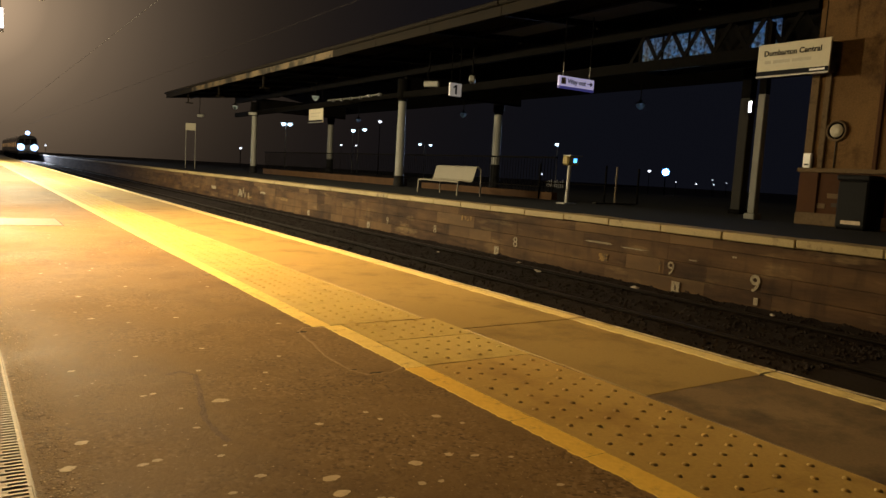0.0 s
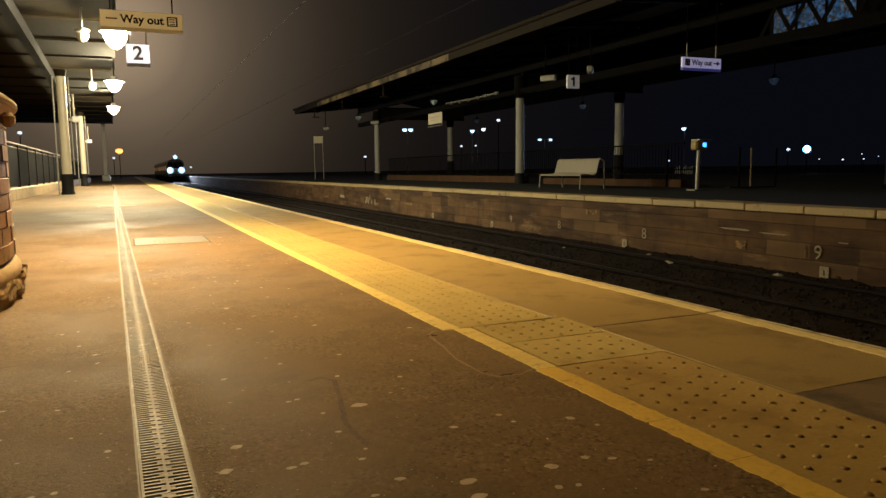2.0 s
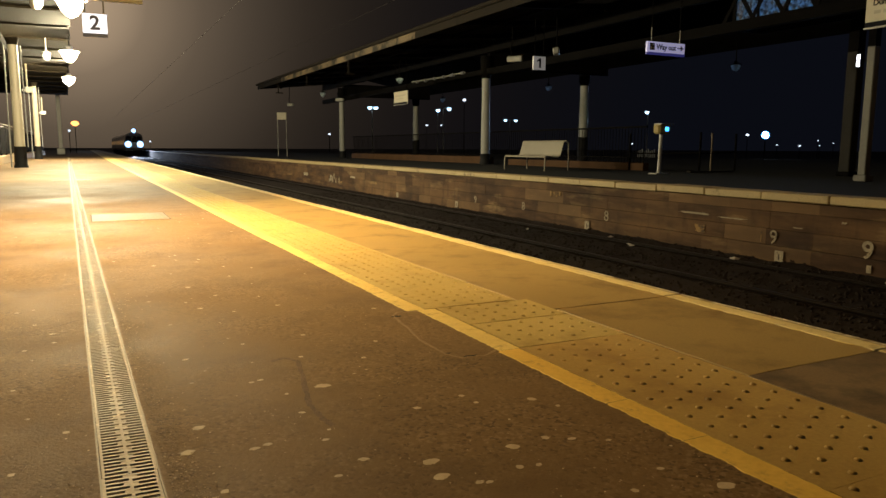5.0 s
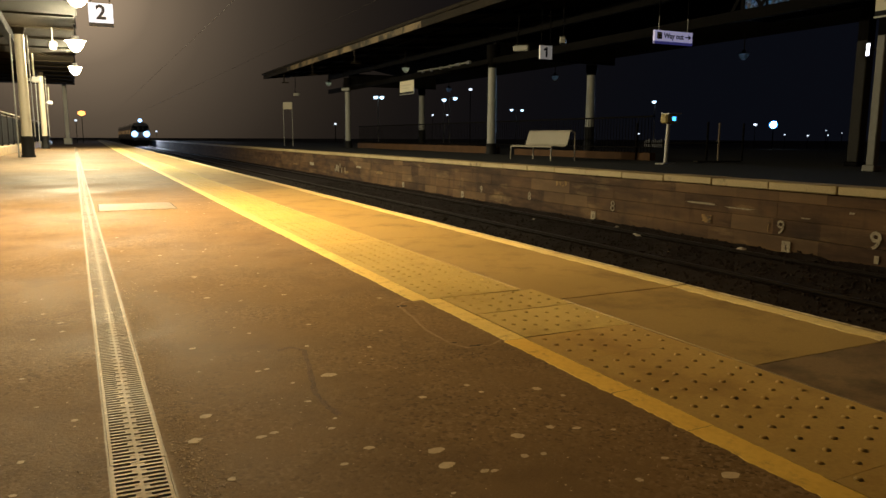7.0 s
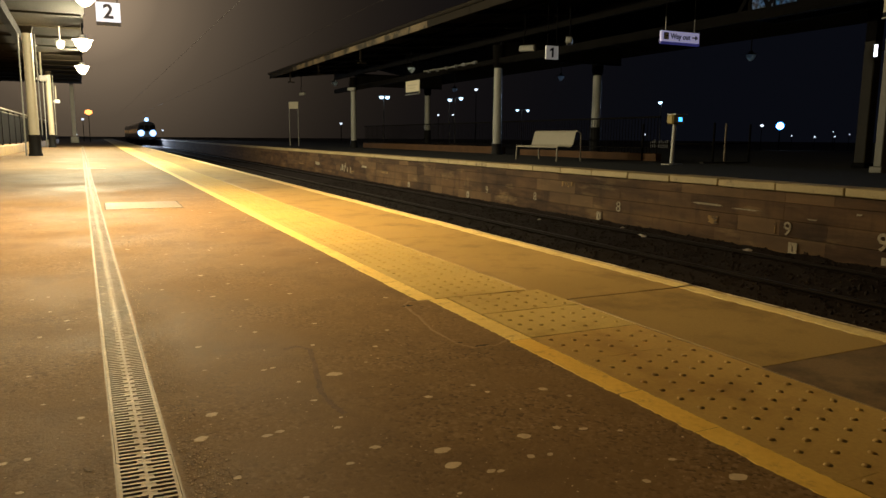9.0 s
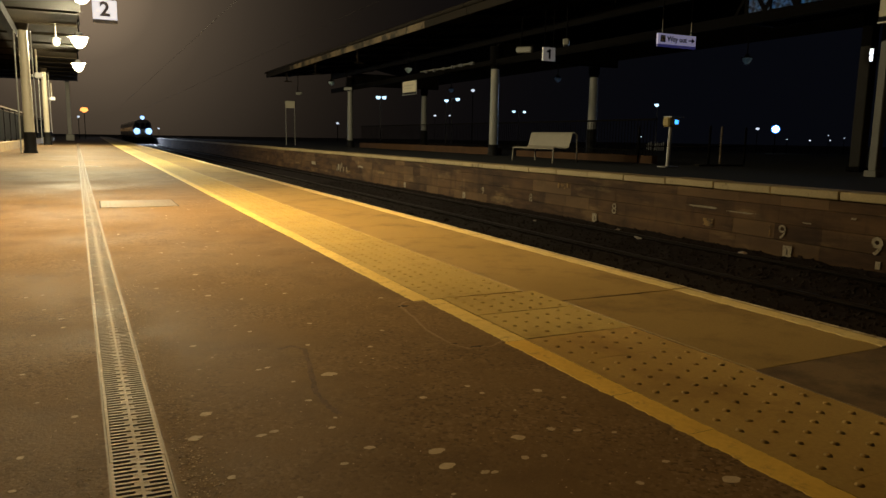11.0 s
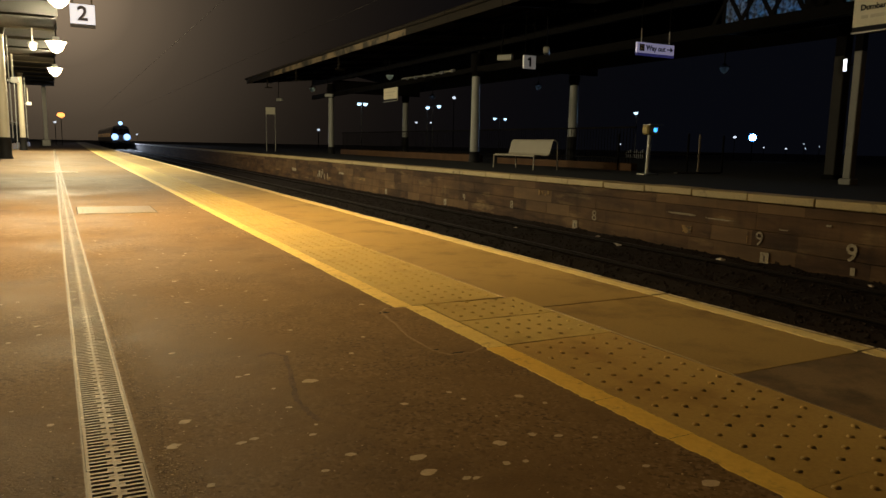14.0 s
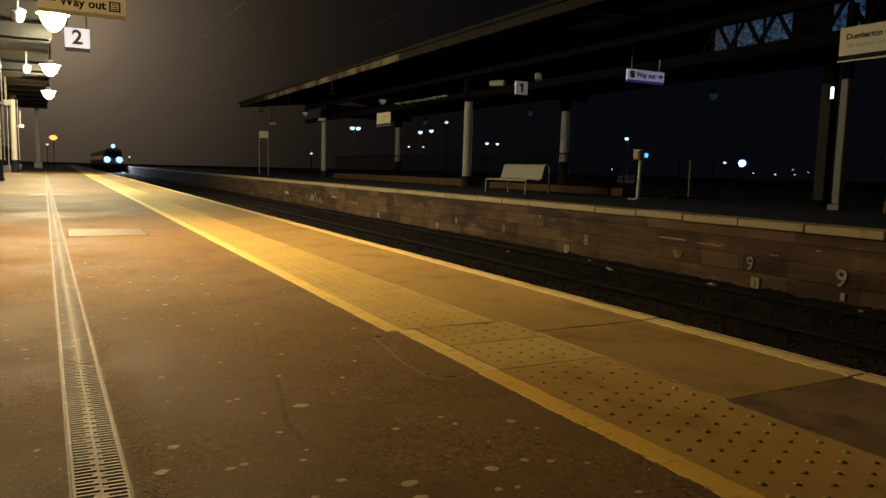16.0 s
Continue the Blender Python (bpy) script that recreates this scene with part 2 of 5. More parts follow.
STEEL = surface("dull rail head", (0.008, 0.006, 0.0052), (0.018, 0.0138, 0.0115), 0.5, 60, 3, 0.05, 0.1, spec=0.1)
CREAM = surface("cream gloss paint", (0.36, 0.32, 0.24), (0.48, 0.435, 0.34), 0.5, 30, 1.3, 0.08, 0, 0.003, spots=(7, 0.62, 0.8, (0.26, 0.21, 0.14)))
# CREAM greyed and darkened: the far side's dimmer light put into the colour
CREAM_DIMMED = surface("cream paint dimmed to grey", (0.20, 0.20, 0.185), (0.31, 0.31, 0.285), 0.55, 30, 1.3, 0.08, 0, 0.003, spots=(7, 0.62, 0.78, (0.15, 0.14, 0.12)))
BENCH_CREAM = surface("cream coated metal", (0.20, 0.180, 0.140), (0.285, 0.260, 0.207), 0.6, 60, 2.0, 0.1, 0, 0.002)
BLACK_PAINT = surface("black paint", (0.006, 0.006, 0.007), (0.014, 0.014, 0.015), 0.7, 40, 2, 0.1, spec=0.15)
# steel taken to near black: the gloom under the roofs put into its colour
DARK_STEEL = surface("near-black shade-toned steel", (0.0022, 0.0020, 0.0020), (0.0058, 0.0052, 0.0048), 0.85, 40, 1.5, 0.2, spec=0.04)
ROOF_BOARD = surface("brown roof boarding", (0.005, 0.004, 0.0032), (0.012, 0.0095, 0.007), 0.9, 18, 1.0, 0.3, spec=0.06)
ROOF_PANEL = surface("pale roof panel", (0.085, 0.088, 0.096), (0.14, 0.144, 0.155), 0.7, 30, 1.2, 0.15, spec=0.1)
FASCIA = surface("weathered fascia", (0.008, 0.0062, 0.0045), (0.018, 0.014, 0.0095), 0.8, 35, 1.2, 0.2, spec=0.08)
# light copy of the fascia: a reflected glint painted into its colour
FASCIA_GLINT = surface("fascia with painted glint", (0.030, 0.022, 0.013), (0.19, 0.140, 0.080), 0.7, 20, 0.7, 0.2, spots=(1.1, 0.47, 0.56, (0.016, 0.012, 0.008)), spec=0.2)
BRICK_RED = surface("red facing brick", (0.040, 0.017, 0.008), (0.088, 0.040, 0.019), 0.85, 45, 1.6, 0.45, 0, 0.006, per_object=0.2, spec=0.15)
BRICK_DARK = surface("brown glazed brick", (0.17, 0.092, 0.05), (0.46, 0.295, 0.175), 0.6, 40, 6.0, 0.5, 0, 0.008, per_object=0.4, spots=(9, 0.55, 0.66, (0.10, 0.048, 0.026)))
SANDSTONE = surface("dressed sandstone", (0.32, 0.22, 0.125), (0.48, 0.35, 0.21), 0.8, 40, 1.4, 0.35, 0, 0.006, spots=(6, 0.6, 0.75, (0.16, 0.105, 0.06)))
SOOTY_STONE = surface("sooty sandstone dressing", (0.085, 0.056, 0.030), (0.175, 0.120, 0.068), 0.85, 40, 1.4, 0.35, 0, 0.006, spots=(5, 0.55, 0.7, (0.05, 0.032, 0.018)), spec=0.15)
ROUGH_STONE = surface("rough plinth stone", (0.11, 0.075, 0.045), (0.40, 0.29, 0.17), 0.85, 14, 4, 1.0, 0, 0.03)
RENDERED = surface("ochre building wall", (0.085, 0.046, 0.018), (0.185, 0.105, 0.042), 0.85, 30, 0.9, 0.35, 0, 0.008, spots=(1.6, 0.50, 0.7, (0.048, 0.025, 0.012)), spec=0.15)
WHITE = surface("white enamel", (0.70, 0.70, 0.70), (0.82, 0.82, 0.82), 0.35, 30, 2, 0.03)
SIGN_WHITE = surface("white sign face", (0.74, 0.74, 0.74), (0.82, 0.82, 0.81), 0.4, 20, 2, 0.02)
SIGN_CREAM = surface("faded sign face", (0.46, 0.42, 0.31), (0.55, 0.505, 0.385), 0.5, 20, 1.5, 0.03)
# a still darker cream, with the shade beside the building painted in
CREAM_SHADED = surface("cream paint darkened for shade", (0.10, 0.096, 0.085), (0.17, 0.165, 0.148), 0.6, 30, 1.3, 0.08, spots=(7, 0.62, 0.78, (0.08, 0.07, 0.055)))
# emission added to the sign faces to lift their brightness; no lamp inside
SIGN_LIT = glow("sign face with added glow", (0.62, 0.60, 0.92), 0.27)
SIGN_LIT_DIM = glow("sign face with weak added glow", (0.70, 0.69, 0.66), 0.12)
SIGN_LIT_STRONG = glow("sign face with strong added glow", (0.92, 0.94, 0.98), 0.9)
SLATE_INK = surface("slate blue sign ink", (0.11, 0.14, 0.30), (0.15, 0.18, 0.36), 0.5, 20, 2, 0.0)
PARAPET_BRICK = surface("brown parapet brick", (0.050, 0.027, 0.014), (0.115, 0.064, 0.033), 0.85, 45, 1.6, 0.45, 0, 0.006, spec=0.12)
# darkness of the ceiling put into its colour, to hold beside the lamps
NEAR_CEILING = surface("near-black ceiling boarding", (0.009, 0.007, 0.0045), (0.020, 0.0155, 0.0098), 0.9, 25, 0.8, 0.2, spec=0.04)
FAINT_SEAM = surface("faint tar seam", (0.062, 0.040, 0.026), (0.20, 0.13, 0.080), 0.85, 90, 14, 0.5)
BLACK_PIT = surface("black silt", (0.004, 0.003, 0.003), (0.012, 0.01, 0.008), 0.9, 60, 3, 0.3)
# grey that holds the pier's shadow in its own colour
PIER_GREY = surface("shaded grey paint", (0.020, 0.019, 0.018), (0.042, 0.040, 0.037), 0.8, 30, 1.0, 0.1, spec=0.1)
SIGN_INK = surface("sign lettering", (0.006, 0.007, 0.012), (0.012, 0.013, 0.018), 0.7, 20, 2, 0.0, spec=0.08)
SIGN_NAVY = surface("navy sign band", (0.012, 0.014, 0.06), (0.02, 0.024, 0.085), 0.4, 20, 2, 0.0)
# the band gets a little added emission to match its face
NAVY_LIT = glow("navy band with added glow", (0.045, 0.045, 0.20), 0.35)
SIGN_GREY = surface("grey lettering", (0.36, 0.33, 0.26), (0.44, 0.40, 0.31), 0.5, 20, 2, 0.0)
MARK_PAINT = surface("faded mark paint", (0.20, 0.162, 0.11), (0.42, 0.365, 0.265), 0.8, 40, 7, 0.2, spots=(26, 0.52, 0.66, (0.08, 0.052, 0.03)))
MARK_OCHRE = surface("faded ochre paint", (0.18, 0.105, 0.03), (0.30, 0.18, 0.055), 0.75, 40, 5, 0.2, spots=(14, 0.46, 0.6, (0.06, 0.035, 0.018)))
WIRE = surface("dull copper wire", (0.010, 0.008, 0.007), (0.022, 0.018, 0.015), 0.8, 30, 1, 0.0, spec=0.1)
GALV_DULL = surface("dull steel rim", (0.10, 0.08, 0.058), (0.22, 0.178, 0.13), 0.65, 40, 2, 0.1, 0.1)
GALV = surface("galvanised post", (0.22, 0.215, 0.20), (0.34, 0.33, 0.31), 0.5, 40, 2, 0.1, 0.4)
PLASTIC_YEL = surface("yellow plastic", (0.24, 0.185, 0.06), (0.34, 0.26, 0.09), 0.6, 30, 2, 0.05)
BAG_CLOTH = surface("black bag cloth", (0.006, 0.006, 0.008), (0.018, 0.018, 0.022), 0.8, 120, 6, 0.4)
LEATHER = surface("brown strap leather", (0.12, 0.055, 0.025), (0.22, 0.105, 0.05), 0.55, 60, 6, 0.3)
TRAIN_BLUE = surface("dark train paint", (0.012, 0.018, 0.04), (0.022, 0.03, 0.065), 0.3, 20, 1, 0.0)
TRAIN_CREAM = surface("pale train cab paint", (0.5, 0.48, 0.42), (0.62, 0.60, 0.53), 0.35, 20, 1, 0.0)
FAINT_PALE = surface("pale seam", (0.15, 0.098, 0.055), (0.38, 0.275, 0.17), 0.8, 60, 16, 0.4)
PAPER = surface("wet paper", (0.40, 0.36, 0.30), (0.62, 0.57, 0.5), 0.8, 60, 9, 0.5)
# panels coloured near black so the lamps hardly brighten them
MESH_PANEL = surface("near-black screen", (0.0016, 0.0015, 0.0016), (0.0042, 0.0039, 0.0039), 0.9, 60, 1.5, 0.1, spec=0.03)
LAMP_GLASS = glow("lit lamp glass", (1.0, 0.80, 0.42), 26)
HEAD_GLOW = glow("train headlight", (0.30, 0.55, 1.0), 3.0)
STREET_GLOW = glow("street lamp head", (0.5, 0.78, 1.0), 2.6)
FLOOD_GLOW = glow("flood lamp head", (0.80, 0.92, 1.0), 14.0)
# emission for the ring that imitates the blue halo round the flood lamp
FLOOD_HALO = glow("blue flood lamp halo", (0.05, 0.30, 1.0), 2.2)
DOT_GLOW = glow("distant lamp", (0.75, 0.86, 1.0), 1.2)
SIGNAL_GLOW = glow("amber lamp", (1.0, 0.33, 0.07), 3.2)
WINDOW_GLOW = glow("lit carriage window", (1.0, 0.55, 0.2), 0.14)
SCREEN_GLOW = glow("blue reader screen", (0.05, 0.35, 1.0), 3.0)
PANEL_GLOW = glow("lit notice", (0.9, 0.95, 1.0), 3.5)


def glass_material(name, color, rough, through_light):
    m, n, l, b = tree(name)
    b.inputs["Base Color"].default_value = (*color, 1)
    b.inputs["Roughness"].default_value = rough
    b.inputs["Transmission Weight"].default_value = through_light
    return m


CAB_GLASS = glass_material("cab window glass", (0.01, 0.012, 0.016), 0.08, 0.0)


def frosted(name, tint, low, high):
    m, n, l, b = tree(name)
    tr = n.new("ShaderNodeBsdfTranslucent")
    tr.inputs[0].default_value = (*tint, 1)
    nz = n.new("ShaderNodeTexNoise")
    nz.inputs["Scale"].default_value = 7
    rp = n.new("ShaderNodeMapRange")
    rp.inputs[3].default_value, rp.inputs[4].default_value = low, high
    rp.inputs[1].default_value, rp.inputs[2].default_value = 0.38, 0.66
    l.new(nz.outputs["Fac"], rp.inputs[0])
    mx = n.new("ShaderNodeMixShader")
    l.new(rp.outputs[0], mx.inputs[0])
    l.new(b.outputs[0], mx.inputs[1])
    l.new(tr.outputs[0], mx.inputs[2])
    b.inputs["Base Color"].default_value = (0.015, 0.018, 0.022, 1)
    l.new(mx.outputs[0], n["Material Output"].inputs[0])
    return m


FROSTED = frosted("frosted screen glass", (0.50, 0.70, 0.8), 0.04, 0.95)
UNLIT_GLASS = frosted("opal lamp bowl", (0.80, 0.90, 0.96), 0.9, 1.0)

# ---------------------------------------------------------------- mesh building


class Shape:
    """Collects boxes, tubes and turned forms into one mesh."""

    def __init__(self):
        self.v, self.f, self.smooth = [], [], []

    def add(self, verts, faces, smooth=False):
        k = len(self.v)
        self.v += [tuple(p) for p in verts]
        self.f += [tuple(i + k for i in f) for f in faces]
        self.smooth += [smooth] * len(faces)
        return self

    def box(self, x0, x1, y0, y1, z0, z1, c=0.0):
        if c <= 0:
            v = [(x, y, z) for z in (z0, z1) for x, y in ((x0, y0), (x1, y0), (x1, y1), (x0, y1))]
            return self.add(v, [(3, 2, 1, 0), (4, 5, 6, 7), (0, 1, 5, 4), (1, 2, 6, 5), (2, 3, 7, 6), (3, 0, 4, 7)])
        rings = []
        for z, d in ((z0, c), (z0 + c, 0), (z1 - c, 0), (z1, c)):
            q = [(x0 + c, y0 + d), (x1 - c, y0 + d), (x1 - d, y0 + c), (x1 - d, y1 - c), (x1 - c, y1 - d), (x0 + c, y1 - d), (x0 + d, y1 - c), (x0 + d, y0 + c)]
            rings.append([(a, b, z) for a, b in q])
        v = [p for r in rings for p in r]
        f = [tuple(range(7, -1, -1)), tuple(range(24, 32))]
        for r in range(3):
            for k in range(8):
                a, b = r * 8 + k, r * 8 + (k + 1) % 8
                f.append((a, b, b + 8, a + 8))
        return self.add(v, f)

    def tube(self, p0, p1, r0, r1=None, n=10, caps=True):
        p0, p1 = Vector(p0), Vector(p1)
        r1 = r0 if r1 is None else r1
        q = (p1 - p0).to_track_quat("Z", "Y")
        v = []
        for p, r in ((p0, r0), (p1, r1)):
            for k in range(n):
                a = 2 * math.pi * k / n
                v.append(p + q @ Vector((r * math.cos(a), r * math.sin(a), 0)))
        self.add(v, [(k, (k + 1) % n, n + (k + 1) % n, n + k) for k in range(n)], True)
        if caps:
            self.add(v, [tuple(range(n - 1, -1, -1)), tuple(range(n, 2 * n))])
        return self

    def path(self, pts, r, n=8):
        for a, b in zip(pts, pts[1:]):
            self.tube(a, b, r, r, n)
        return self

    def lathe(self, profile, centre=(0, 0, 0), n=20, sx=1.0, sy=1.0, smooth=True):
        cx, cy, cz = centre
        v = []
        for r, z in profile:
            for k in range(n):
                a = 2 * math.pi * k / n
                v.append((cx + sx * r * math.cos(a), cy + sy * r * math.sin(a), cz + z))
        f = []
        for j in range(len(profile) - 1):
            for k in range(n):
                a, b = j * n + k, j * n + (k + 1) % n
                f.append((a, b, b + n, a + n))
        self.add(v, f, smooth)
        m = (len(profile) - 1) * n
        return self.add(v, [tuple(range(n - 1, -1, -1)), tuple(range(m, m + n))])

    def disc(self, cx, cy, z, pts):
        v = [(cx + a, cy + b, z) for a, b in pts] + [(cx + a * 0.85, cy + b * 0.85, z + 0.0003) for a, b in pts]
        n = len(pts)
        return self.add(v, [(k, (k + 1) % n, n + (k + 1) % n, n + k) for k in range(n)] + [tuple(range(n, 2 * n))], False)

    def moved(self, m):
        self.v = [tuple(m @ Vector(p)) for p in self.v]
        return self

    def mesh(self, name, material):
        me = bpy.data.meshes.new(name)
        me.from_pydata(self.v, [], self.f)
        me.polygons.foreach_set("use_smooth", self.smooth)
        me.materials.append(material)
        me.update()
        return me


def part(name, shape, material, parent, label="", at=None):
    """One mesh under a thing or under a part."""
    me = shape if isinstance(shape, bpy.types.Mesh) else shape.mesh(name, material)
    ob = new(name, me)
    ob.parent = parent
    if at is not None:
        ob.matrix_basis = at
    return tagged(ob, label)


def thing(name, label, category, at=(0, 0, 0), group="", turn=0.0):
    ob = new(name)
    ob.empty_display_size = 0.1
    ob.matrix_basis = pose(*at, 0, 0, turn)
    return tagged(ob, label, category, group)


def solid(name, shape, material, label="", category="", kind="", group=""):
    return tagged(new(name, shape.mesh(name, material)), label, category, group, kind)


def lettering(text, size, depth=0.002, align="CENTER", bold=0.03):
    """Raised letters in the built-in font, standing in the xz plane and read from -y."""
    cu = bpy.data.curves.new("lettering", "FONT")
    cu.body, cu.size, cu.extrude, cu.align_x, cu.align_y = text, size, depth, align, "CENTER"
    cu.resolution_u, cu.offset = 3, size * bold
    ob = bpy.data.objects.new("lettering", cu)
    scene.collection.objects.link(ob)
    me = bpy.data.meshes.new_from_object(ob.evaluated_get(bpy.context.evaluated_depsgraph_get()))
    bpy.data.objects.remove(ob)
    me.transform(pose(0, 0, 0, 90))
    return me


def letter_part(text, size, material, parent, at, name="lettering", bold=0.03):
    me = lettering(text, size, bold=bold)
    me.materials.clear()
    me.materials.append(material)
    return part(name, me, material, parent, "", at)


rng = random.Random(7)

# ---------------------------------------------------------------- ground and track bed
s = Shape()
s.add([(-700, -300, -1.22), (900, -300, -1.22), (900, 900, -1.22), (-700, 900, -1.22)], [(0, 1, 2, 3)])
solid("ground", s, GROUND, "dark bare ground round the station at night", "ground", "structure")

BED0, BED1 = 2.36, 9.30


def bed_height(x, y):
    ridge = min(abs(x - 3.85), abs(x - 7.6))
    return -1.085 + 0.066 * max(0, min(1, 1.9 - ridge)) + 0.05 * max(0, 1 - (9.3 - x) / 0.5) + 0.03 * noise.noise(Vector((x * 2.2, y * 2.2, 0))) + 0.022 * noise.noise(Vector((x * 9, y * 9, 3)))


s = Shape()
xs = [BED0 + (BED1 - BED0) * k / 60 for k in range(61)]
ys, y = [], -6.0
while y < 170:
    ys.append(y)
    y += 0.13 if 3 < y < 26 else (0.5 if y < 60 else 4)
verts = [(x, y, bed_height(x, y)) for y in ys for x in xs]
faces = [(j * 61 + i, j * 61 + i + 1, (j + 1) * 61 + i + 1, (j + 1) * 61 + i) for j in range(len(ys) - 1) for i in range(60)]
s.add(verts, faces, True)
solid("track_bed", s, BALLAST, "dark ballast between the platforms", "ballast", "stuff")

s = Shape()
for _ in range(5200):
    x, y = rng.uniform(5.6, 9.27), 3.5 + 22 * rng.random() ** 1.6
    r = rng.uniform(0.012, 0.030)
    z = bed_height(x, y)
    q = Euler((rng.random() * 6, rng.random() * 6, rng.random() * 6)).to_matrix()
    k = [(1, 0, 0), (-1, 0.1, 0), (0, 0.9, 0.1), (0.1, -1, 0), (0, 0, 0.8), (0.1, 0, -0.9)]
    s.add([Vector((x, y, z + r * 0.3)) + r * (q @ Vector(p)) for p in k], [(0, 2, 4), (2, 1, 4), (1, 3, 4), (3, 0, 4), (2, 0, 5), (1, 2, 5), (3, 1, 5), (0, 3, 5)])
solid("ballast_stones", s, BALLAST, "loose grey ballast stones on the track bed", "stones", "stuff")

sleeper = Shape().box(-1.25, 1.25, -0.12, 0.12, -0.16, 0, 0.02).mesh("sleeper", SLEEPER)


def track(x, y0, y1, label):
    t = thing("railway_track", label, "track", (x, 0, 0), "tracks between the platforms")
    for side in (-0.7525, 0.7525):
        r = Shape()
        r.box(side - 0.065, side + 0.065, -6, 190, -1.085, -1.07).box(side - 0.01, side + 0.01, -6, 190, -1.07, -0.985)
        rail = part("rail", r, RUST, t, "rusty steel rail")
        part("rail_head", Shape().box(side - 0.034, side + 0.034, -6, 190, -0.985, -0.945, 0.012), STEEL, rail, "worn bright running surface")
    y = y0
    while y < y1:
        part("sleeper", sleeper, SLEEPER, t, "", pose(rng.uniform(-0.01, 0.01), y, -1.085, 0, 0, rng.uniform(-0.6, 0.6)))
        y += 0.68


track(3.85, 14, 90, "near railway track with rusty rails on concrete sleepers")
track(7.6, 3, 110, "far railway track with rusty rails on concrete sleepers")

for (x, y, sz) in ((8.35, 9.5, 0.11), (8.7, 7.6, 0.09), (8.0, 12.2, 0.05), (8.9, 5.4, 0.05), (8.8, 10.6, 0.06), (7.0, 6.3, 0.05)):
    s = Shape()
    ring = [(math.cos(a) * rng.uniform(0.6, 1.1), math.sin(a) * rng.uniform(0.5, 1.0), rng.uniform(0.0, 0.35)) for a in [k * 0.785 for k in range(8)]]
    s.add([(p[0] * sz, p[1] * sz, p[2] * sz) for p in ring] + [(0, 0, sz * 0.6), (0, 0, sz * 0.1)], [(k, (k + 1) % 8, 8) for k in range(8)] + [((k + 1) % 8, k, 9) for k in range(8)])
    ob = solid("paper_scrap", s, PAPER, "crumpled pale paper litter lying on the ballast", "litter", group="litter on the track")
    ob.location = (x, y, bed_height(x, y) + 0.005)

# ---------------------------------------------------------------- near platform
LINE0, LINE1, TAC1, COPE1 = 1.145, 1.217, 1.645, 2.335
DRAIN_L = [(drain_x(-8) - 0.0545, -8), (drain_x(46) - 0.0545, 46)]
DRAIN_R = [(drain_x(-8) + 0.0545, -8), (drain_x(46) + 0.0545, 46)]
pavement = thing("pavement", "worn dark asphalt station platform with a paved edge", "platform")
pavement["kind"] = "structure"


def sheet(shape, quad, z0, z1):
    n = len(quad)
    v = [(x, y, z) for z in (z0, z1) for x, y in quad]
    shape.add(v, [tuple(range(n - 1, -1, -1)), tuple(range(n, 2 * n))] + [(k, (k + 1) % n, n + (k + 1) % n, n + k) for k in range(n)])


s = Shape()
sheet(s, [(-30, -8), DRAIN_L[0], DRAIN_L[1], (-30, 46)], -1.2, 0)
sheet(s, [DRAIN_R[0], (LINE1, -8), (LINE1, 2.5), (LINE1 - 0.045, 2.5), (LINE1 - 0.16, 31.5), (LINE1 - 0.16, 46), DRAIN_R[1]], -1.2, 0)
sheet(s, [(-30, 46.0), (LINE1 - 0.16, 46.0), (LINE1 - 0.16, 140), (-30, 140)], -1.2, 0)
sheet(s, [DRAIN_L[0], DRAIN_R[0], DRAIN_R[1], DRAIN_L[1]], -1.2, -0.075)
part("asphalt", s, ASPHALT, pavement, "worn asphalt with chippings showing")
part("bedding", Shape().box(LINE1 - 0.2, 2.28, -8, 140, -1.19, -0.006), JOINT, pavement)

# yellow line with ragged edges, in lengths broken at the slab joints
line_breaks = [-7.6, -5.0, -2.0, 0.1, 0.62, 1.10, 1.36, 1.88, 2.51, 3.4, 4.7, 6.4, 9.0, 13, 19, 27, 38, 55, 80, 138]


def paving_shift(y):
    """Past a joint the line and the blister slabs lie nearer the building and drift a little askew."""
    return 0.0 if y < 2.5 else max(-0.16, -0.042 - 0.004 * (y - 2.5))


for a, b in zip(line_breaks, line_breaks[1:]):
    s = Shape()
    n = max(6, min(130, int((b - a) / 0.011)))
    off = rng.uniform(-0.004, 0.003)
    rows = []
    for k in range(n + 1):
        y = a + 0.0008 + (b - a - 0.0016) * k / n
        rag = 0.0032 if y < 12 else 0.002
        sh = paving_shift((a + b) / 2 if b < 3 else y)
        lw = 0.0028 * noise.noise(Vector((y * 23, a, 1)))
        rows.append((LINE0 - 0.004 + off + sh + lw + rng.uniform(-rag, rag), LINE1 + off * 0.4 - 0.004 + sh + rng.uniform(-rag, rag) * 0.5, y))
    v = [p for l0, l1, y in rows for p in ((l0 - 0.002, y, 0.0002), (l0, y, 0.0018), (l1, y, 0.0018), (l1 + 0.001, y, 0.0002))]
    f = [(4 * k + j, 4 * k + j + 1, 4 * k + 5 + j, 4 * k + 4 + j) for k in range(n) for j in range(3)]
    s.add(v, f)
    part("line_length", s, YELLOW_DEEP if b < 2.0 else YELLOW, pavement, "worn yellow safety line")


